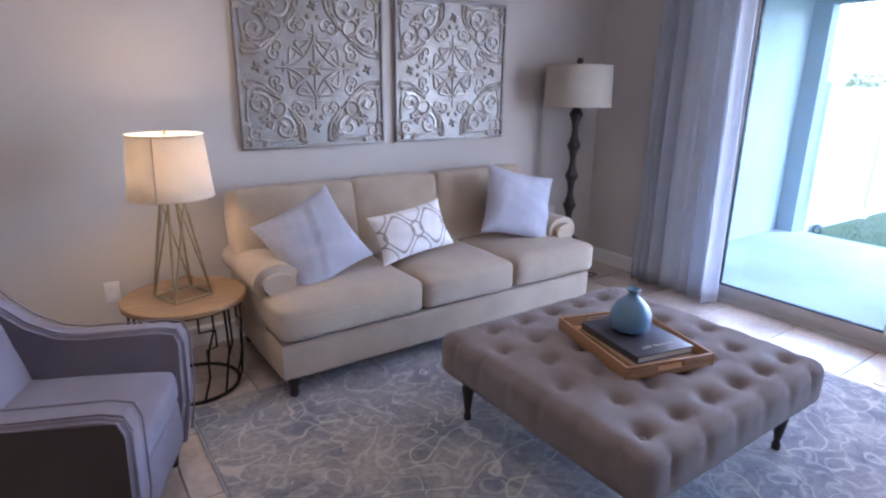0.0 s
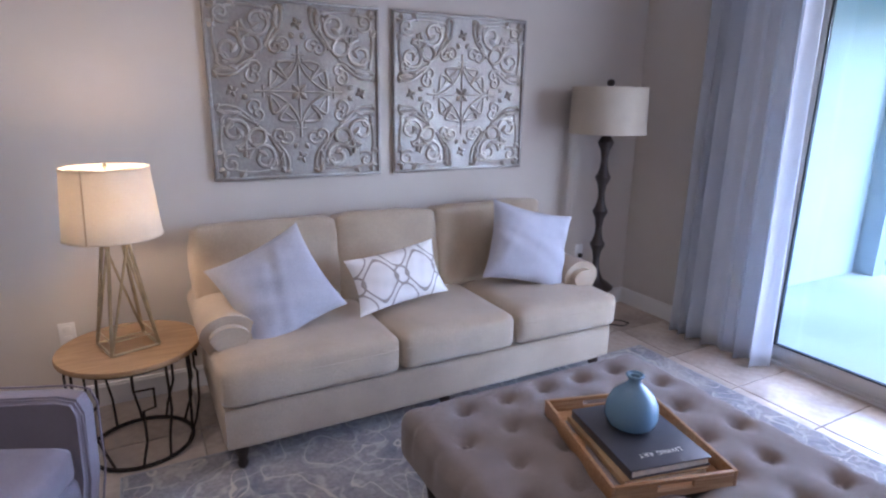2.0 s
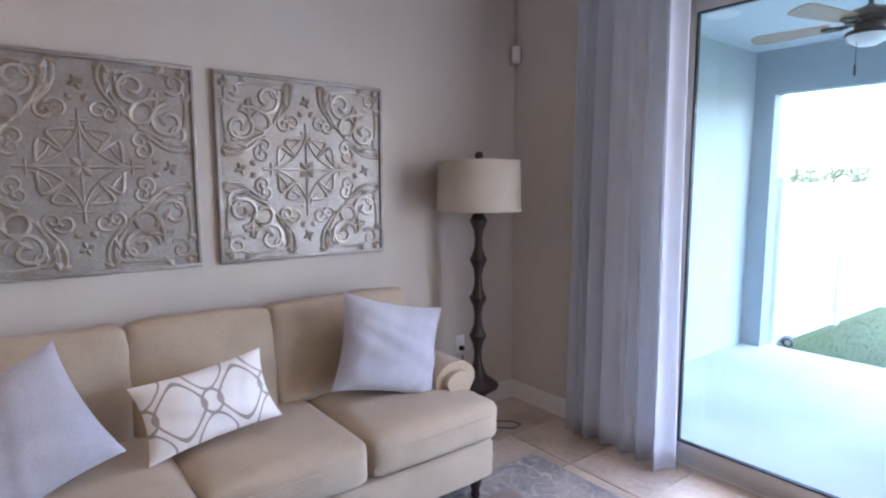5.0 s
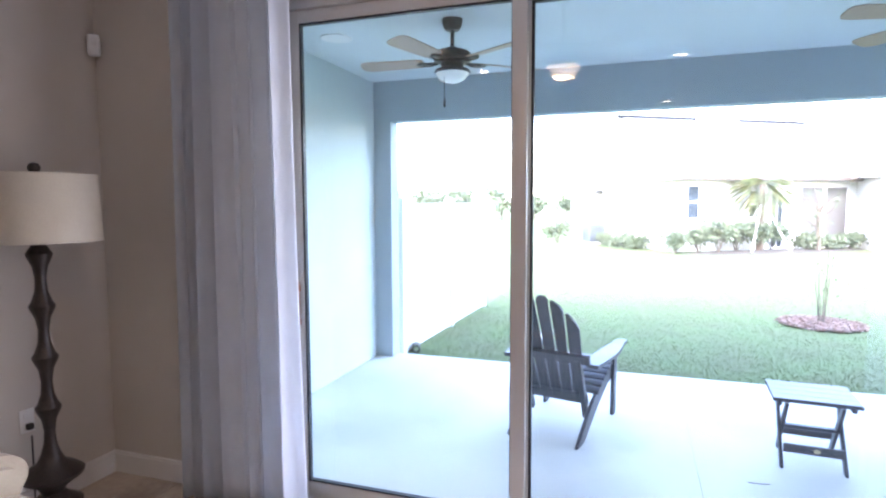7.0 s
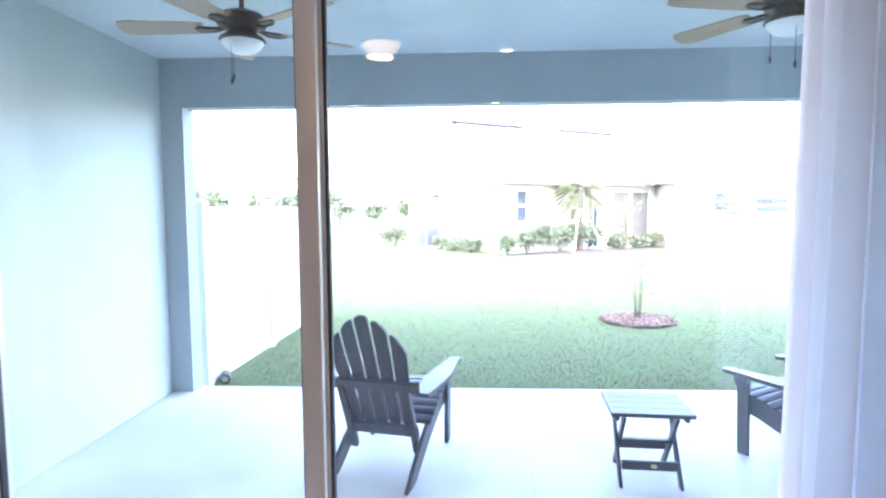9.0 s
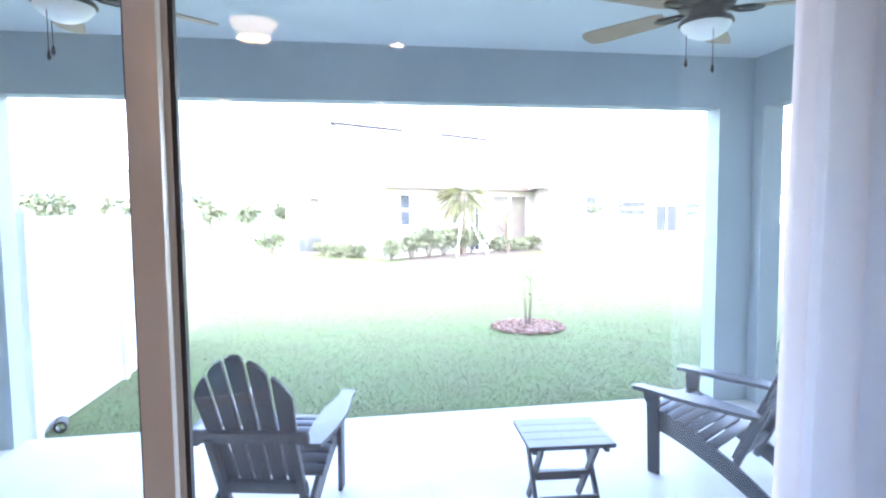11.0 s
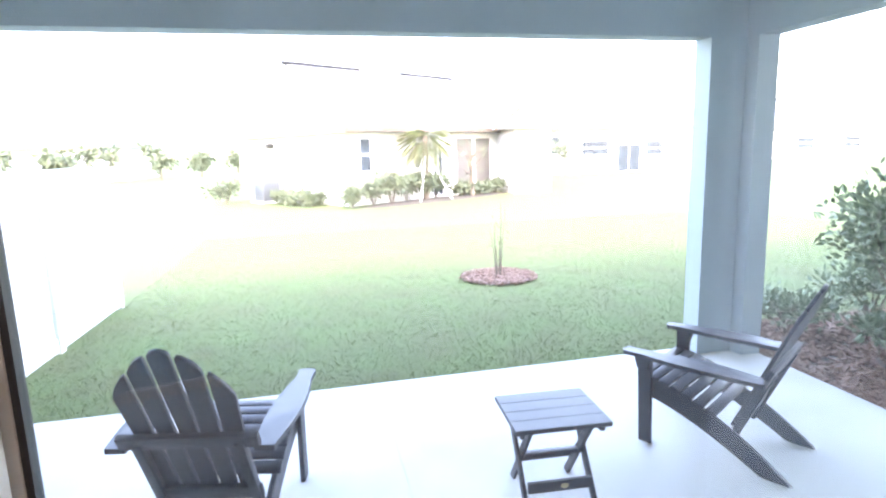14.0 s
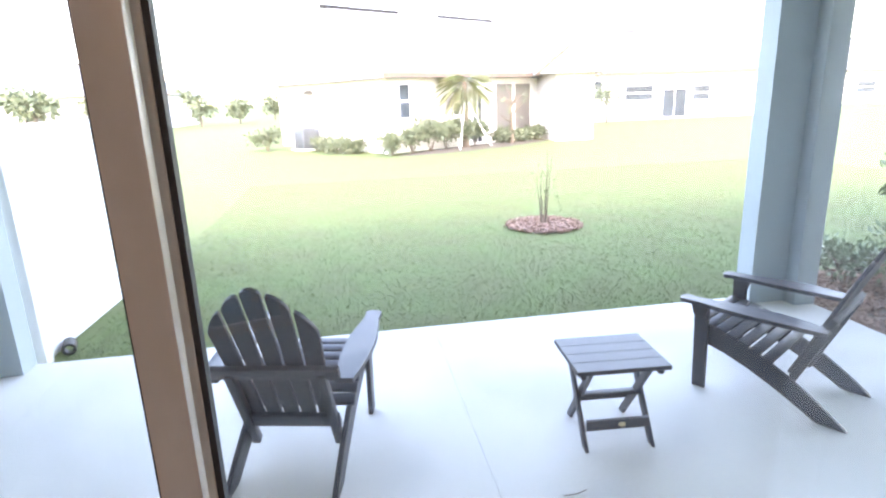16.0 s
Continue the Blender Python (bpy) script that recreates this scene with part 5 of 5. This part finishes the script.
lamp.parent = tl1
lamp.matrix_local = pose(0, 0, H + 0.235)

fl = thing("floor_lamp", "dark turned-wood floor lamp with linen drum shade", "lamp", pose(5.93, 3.29, 0))
prof = [(0.115, 0.0), (0.125, 0.012), (0.12, 0.03), (0.10, 0.04), (0.075, 0.06), (0.055, 0.09), (0.07, 0.115), (0.115, 0.145), (0.118, 0.16), (0.08, 0.185), (0.045, 0.215), (0.06, 0.245), (0.125, 0.29), (0.13, 0.305), (0.10, 0.33), (0.055, 0.36), (0.038, 0.40)]
z = 0.40
for k in range(4):
    prof += [(0.026, z + 0.045), (0.022, z + 0.10), (0.030, z + 0.155), (0.050, z + 0.20), (0.052, z + 0.213), (0.040, z + 0.232)]
    z += 0.232
prof += [(0.03, 1.345), (0.045, 1.36), (0.045, 1.372), (0.012, 1.378)]
part("stem", bm_lathe(prof, 28), M_LEG, fl, "espresso-dark turned stem and base")
shade(fl, 0.25, 0.24, 1.365, 1.655, 1.5)
part("rod", bm_tube([(0, 0, 1.37), (0, 0, 1.66)], 0.005, 8), M_DARK, fl)
part("finial", bm_lathe([(0.006, 1.655), (0.022, 1.672), (0.026, 1.688), (0.018, 1.704), (0.004, 1.71)], 16), M_LEG, fl)
part("cord", bm_tube([(0.10, -0.02, 0.008), (0.2, -0.12, 0.006), (0.28, -0.10, 0.006), (0.26, -0.03, 0.006), (0.16, 0.05, 0.006), (0.10, 0.2, 0.008), (0.10, 0.265, 0.03), (0.105, 0.268, 0.40)], 0.004, 6), M_BLACK, fl)


def outlet(x, z, plugged=False):
    root = thing("wall_outlet", "white double wall outlet" + (" with a black plug" if plugged else ""), "outlet", pose(x, NY, z))
    part("plate", bm_box(-0.036, -0.006, -0.058, 0.036, 0.0, 0.058, 0.003), M_WHITE, root)
    for s in (-1, 1):
        part("socket", bm_box(-0.017, -0.009, s * 0.026 - 0.016, 0.017, -0.006, s * 0.026 + 0.016, 0.001), M_WHITE, root)
    if plugged:
        part("plug", bm_box(-0.014, -0.035, -0.04, 0.014, -0.0092, -0.01, 0.004), M_BLACK, root)
    return root


outlet(2.77, 0.42)
outlet(6.035, 0.47, True)
ms = thing("motion_sensor", "small white alarm sensor in the wall corner", "sensor", pose(6.475, 3.545, 2.37, 0, 0, -45))
part("housing", bm_box(-0.03, -0.025, -0.055, 0.03, 0.03, 0.055, 0.014, 3), M_WHITE, ms)
part("lens", bm_box(-0.02, -0.029, -0.04, 0.02, -0.024, -0.005, 0.004), M_VINYL, ms)

# metal wall panels
M_TIN = mat("antiqued_tin", (0.34, 0.34, 0.33), 0.46, metal=0.5, vary=0.12, scale=7, tint=(0.30, 0.27, 0.23), fine=0.3, fscale=60, bump=0.2, bscale=90)
M_TINR = mat("rubbed_relief_tin", (0.43, 0.42, 0.40), 0.4, metal=0.55, vary=0.15, scale=14, tint=(0.40, 0.36, 0.30))


def spiral(cx, cz, r, turns, a0, way, n=34):
    pts = []
    for k in range(n + 1):
        u = k / n
        rr = r * (1 - 0.80 * u)
        a = a0 + way * 2 * math.pi * turns * u
        pts.append((cx + rr * math.cos(a), cz + rr * math.sin(a)))
    return pts


def bezier(p0, p1, p2, p3, n=18):
    return [tuple((1 - t) ** 3 * a + 3 * (1 - t) ** 2 * t * c + 3 * (1 - t) * t * t * d + t ** 3 * e for a, c, d, e in zip(p0, p1, p2, p3)) for t in (k / n for k in range(n + 1))]


def leaf_bm(b, cx, cz, l, w, ang, y):
    m = Matrix.Translation((cx, y, cz)) @ Matrix.Rotation(-ang, 4, "Y")
    n = 6
    up = [(l * k / n, w * math.sin(math.pi * (k / n) ** 0.8)) for k in range(n + 1)]
    ridge = [b.verts.new(m @ Vector((x, -0.013 * math.sin(math.pi * k / n) - 0.001, 0))) for k, (x, _) in enumerate(up)]
    for s in (-1, 1):
        side = [b.verts.new(m @ Vector((x, 0, s * q))) for x, q in up[1:-1]]
        chain = [ridge[0], *side, ridge[-1]]
        for k in range(n):
            q = [ridge[k], ridge[k + 1], chain[k + 1], chain[k]]
            q = list(dict.fromkeys(q))
            if len(q) > 2:
                b.faces.new(q)


def wall_panel(x0, z0, size, label):
    root = thing("wall_panel", label, "wall art", pose(x0 + size / 2, NY, z0 + size / 2), group="metal panels above the sofa")
    h = size / 2
    part("sheet", bm_box(-h + 0.01, -0.016, -h + 0.01, h - 0.01, -0.001, h - 0.01), M_TIN, root, smooth=False)
    for a, c, d, e in ((-h, -h, h, -h + 0.018), (-h, h - 0.018, h, h), (-h, -h + 0.018, -h + 0.018, h - 0.018), (h - 0.018, -h + 0.018, h, h - 0.018)):
        part("frame_bar", bm_box(a, -0.030, c, d, 0.0, e, 0.005), M_TIN, root)
    y, k = -0.018, size / 0.92
    for qx in (-1, 1):
        for qz in (-1, 1):
            b = bmesh.new()
            lines = []
            # two mirrored C-scrolls about the corner's diagonal, with offshoots
            for sw in (0, 1):
                def f(p):
                    u, w = p if sw == 0 else (p[1], p[0])
                    return (qx * u * k, y, qz * w * k)
                lines.append(([f(p) for p in spiral(0.345, 0.205, 0.08, 1.35, 1.57, 1 if sw == 0 else 1)], 0.0075))
                lines.append(([f(p) for p in spiral(0.155, 0.375, 0.045, 1.2, 3.6, -1)], 0.0055))
                lines.append(([f(p) for p in spiral(0.225, 0.115, 0.040, 1.2, 0.2, 1)], 0.0055))
                lines.append(([f(p) for p in bezier((0.335, 0.30), (0.22, 0.31), (0.17, 0.25), (0.20, 0.20))], 0.0075))
                lines.append(([f(p) for p in bezier((0.20, 0.20), (0.26, 0.16), (0.30, 0.05), (0.42, 0.08))], 0.006))
                lines.append(([f(p) for p in bezier((0.11, 0.41), (0.08, 0.33), (0.16, 0.28), (0.17, 0.22))], 0.006))
                lines.append(([f(p) for p in bezier((0.06, 0.06), (0.13, 0.10), (0.155, 0.17), (0.155, 0.02))], 0.0055))
                if sw == 0:
                    lines.append(([f(p) for p in spiral(0.372, 0.372, 0.05, 1.25, 3.9, 1)], 0.0055))
                lines.append(([f(p) for p in spiral(0.075, 0.235, 0.042, 1.2, 0.5, 1)], 0.005))
                lines.append(([f(p) for p in bezier((0.40, 0.36), (0.43, 0.30), (0.42, 0.20), (0.40, 0.14))], 0.0055))
                for lx, lz, ll, lw, la in ((0.40, 0.30, 0.06, 0.016, 0.6), (0.30, 0.225, 0.05, 0.014, 2.2), (0.10, 0.30, 0.055, 0.015, 1.2), (0.235, 0.305, 0.05, 0.014, 2.6), (0.38, 0.12, 0.05, 0.015, -0.4), (0.06, 0.41, 0.04, 0.013, 0.5), (0.40, 0.40, 0.04, 0.014, 0.2), (0.27, 0.02, 0.03, 0.012, 0.6)):
                    p = f((lx, lz))
                    q = f((lx + ll * math.cos(la), lz + ll * math.sin(la)))
                    leaf_bm(b, p[0], p[2], ll * 1.2 * k, lw * 1.3 * k, math.atan2(q[2] - p[2], q[0] - p[0]), y)
            for pts, r in lines:
                bm_tube(pts, r * 1.45, 6, b)
            part("scrollwork", b, M_TINR, root, "raised rubbed scrolls and leaves")
    b = bmesh.new()
    for s in range(4):
        a = s * math.pi / 2
        c, d = math.cos(a), math.sin(a)

        def g(u, w):
            return ((u * c - w * d) * k, y, (u * d + w * c) * k)

        bm_tube([g(0.02, 0), g(0.235, 0)], 0.0065, 6, b)
        bm_tube([g(0.19, -0.03), g(0.19, 0.03)], 0.005, 6, b)
        bm_tube([g(*p) for p in bezier((0.175, 0.0), (0.09, 0.02), (0.02, 0.09), (0.0, 0.175), 12)], 0.006, 6, b)
        bm_tube([g(*p) for p in bezier((0.17, 0.02), (0.10, 0.06), (0.11, 0.10), (0.105, 0.105), 8)], 0.005, 6, b)
        bm_tube([g(*p) for p in bezier((0.02, 0.17), (0.06, 0.10), (0.10, 0.11), (0.105, 0.105), 8)], 0.005, 6, b)
        for e in range(4):
            aa = e * math.pi / 2 + 0.4
            p = g(0.345, 0.0)
            leaf_bm(b, p[0], p[2], 0.034 * k, 0.011 * k, aa, y)
        leaf_bm(b, 0, 0, 0.055 * k, 0.02 * k, a + 0.78, y)
    part("centre_star", b, M_TINR, root, "raised four-pointed star")
    return root


wall_panel(3.515, 1.135, 0.92, "square pewter-toned pressed metal scroll panel")
wall_panel(4.52, 1.135, 0.92, "square silvery pressed metal scroll panel")

# curtains
M_CURT = weave("sheer_linen_curtain", (0.82, 0.85, 0.89), (0.77, 0.80, 0.85), 260, 0.9, 0.2, 0.2)
nt = M_CURT.node_tree
tl, mxs, outn = nt.nodes.new("ShaderNodeBsdfTranslucent"), nt.nodes.new("ShaderNodeMixShader"), nt.nodes["Material Output"]
tl.inputs[0].default_value = (0.79, 0.83, 0.88, 1)
mxs.inputs[0].default_value = 0.46
nt.links.new(nt.nodes["Principled BSDF"].outputs[0], mxs.inputs[1])
nt.links.new(tl.outputs[0], mxs.inputs[2])
nt.links.new(mxs.outputs[0], outn.inputs[0])


def curtain(x, y0, y1, folds, depth, label, seed):
    root = thing("curtain", label, "curtain", pose(x, 0, 0), group="curtains at the sliding door")
    b = bmesh.new()
    n, rows = folds * 14, 26
    prev = None
    for r in range(rows + 1):
        w = r / rows
        z = 0.012 + (CZ - 0.04) * w
        row = []
        for i in range(n + 1):
            u = i / n
            ph = 2 * math.pi * folds * u + 1.3 * math.sin(6.3 * u + seed) + 0.8 * math.sin(13.0 * u + 2 * seed) + 0.5 * noise.noise(Vector((u * 5, w * 0.9, seed)))
            amp = depth * (0.72 + 0.3 * math.sin(9 * u + seed) + 0.35 * noise.noise(Vector((u * 4, w * 1.1, seed + 5)))) * (1.1 - 0.35 * w)
            flare = 1 + 0.10 * (1 - w) ** 1.5
            yy = (y0 + y1) / 2 + (u - 0.5) * (y1 - y0) * flare + 0.010 * math.sin(2 * ph)
            row.append(b.verts.new((amp * (math.sin(ph) + 0.25 * math.sin(2 * ph + 1)), yy, z + (0.006 * math.sin(ph) if r == 0 else 0))))
        if prev:
            for i in range(n):
                b.faces.new((prev[i], prev[i + 1], row[i + 1], row[i]))
        prev = row
    p = part("cloth", b, M_CURT, root, angle=80)
    s = p.modifiers.new("thickness", "SOLIDIFY")
    s.thickness = 0.0012
    part("heading_tape", bm_box(-0.05, y0, CZ - 0.03, 0.05, y1, CZ - 0.0005, 0.004), M_CURT, root)
    return root


curtain(EX - 0.12, 2.31, 2.98, 7, 0.05, "pale lilac-white linen curtain hanging in folds", 1.0)
curtain(EX - 0.12, -0.86, -0.15, 7, 0.048, "pale lilac-white linen curtain drawn to the far side", 2.4)

# armchair
ac = thing("armchair", "lavender-grey piped armchair beside the end table", "armchair", pose(2.44, 2.36, 0, 0, 0, -24))
part("seat_base", bm_cushion(-0.27, -0.31, 0.10, 0.36, 0.31, 0.32, 0.03, 0.0, 0.006, 10, 20, 0.003), M_LAV, ac)
part("seat_cushion", bm_cushion(-0.26, -0.252, 0.32, 0.375, 0.252, 0.455, 0.04, 0.02, 0.008, 12, 21, 0.003), M_LAV, ac)
for s in (-1, 1):
    prof = [(0.36, 0.10), (0.395, 0.30), (0.405, 0.55), (0.385, 0.60), (0.33, 0.612), (0.05, 0.605), (-0.03, 0.615), (-0.12, 0.66), (-0.20, 0.73), (-0.28, 0.82), (-0.32, 0.84), (-0.30, 0.10)]
    y = s * 0.30
    part("arm", bm_prism(prof, y - 0.045, y + 0.045, bevel=0.018, seg=3), M_LAV, ac)
    for e in (-1, 1):
        line = [(px, y + e * 0.047, pz) for px, pz in ((0.372, 0.12), (0.403, 0.30), (0.408, 0.55), (0.39, 0.598), (0.33, 0.612), (0.05, 0.606), (-0.03, 0.616), (-0.12, 0.661), (-0.20, 0.731), (-0.28, 0.821))]
        part("piping", bm_tube(line, 0.004, 6), M_LAV, ac)
    # thin sheet over the arm's outside that carries its shade as dark colour
    part("outer_panel", bm_prism([(0.35, 0.11), (0.38, 0.30), (0.388, 0.54), (0.37, 0.585), (0.05, 0.59), (-0.03, 0.60), (-0.12, 0.645), (-0.20, 0.71), (-0.28, 0.80), (-0.28, 0.11)], y + s * 0.045, y + s * 0.049), M_LAV_SHADE, ac, "outside panel with shade put into its dark taupe colour")
bk = bm_cushion(-0.07, -0.265, 0.0, 0.07, 0.265, 0.62, 0.06, 0.015, 0.03, 12, 22, 0.004)
part("back", moved(bk, Matrix.Translation((-0.15, 0, 0.30)) @ Matrix.Rotation(radians(-16), 4, "Y")), M_LAV, ac)
for x in (-0.22, 0.31):
    for y in (-0.27, 0.27):
        part("leg", bm_lathe([(0.016, 0.0), (0.026, 0.104)], 10, (x, y, 0.0)), M_LEG, ac, "dark tapered leg")

# floor tiles, one object each on one mesh
TS = 0.46
me = mesh_of("floor_tile", bm_box(-TS / 2 + 0.003, -TS / 2 + 0.003, -0.012, TS / 2 - 0.003, TS / 2 - 0.003, 0.0, 0.002, 1), M_TILE, smooth=False)
floor = bpy.data.objects["floor"]
nx, ny = int((EX - WX) / TS) + 1, int((NY - SY) / TS) + 1
for i in range(nx):
    for j in range(ny):
        x, y = EX + 0.0 - TS / 2 - i * TS, NY - TS / 2 - j * TS
        if x < WX + TS / 2 or y < SY + TS / 2:
            continue
        o = new("floor_tile", me)
        o.parent = floor
        o.matrix_world = pose(x, y, 0.0)
b = bm_box(WX, SY, -0.012, EX - TS * int((EX - WX) / TS) - 0.003, NY, 0.0)
bm_box(WX + 0.5, SY, -0.012, EX, NY - TS * int((NY - SY) / TS) - 0.003, 0.0, bm=b)
part("cut_tiles", b, M_TILE, floor, smooth=False)
part("door_threshold_tile", bm_box(EX + 0.003, DY0, -0.012, EX + 0.018, DY1, 0.0), M_TILE, floor, smooth=False)
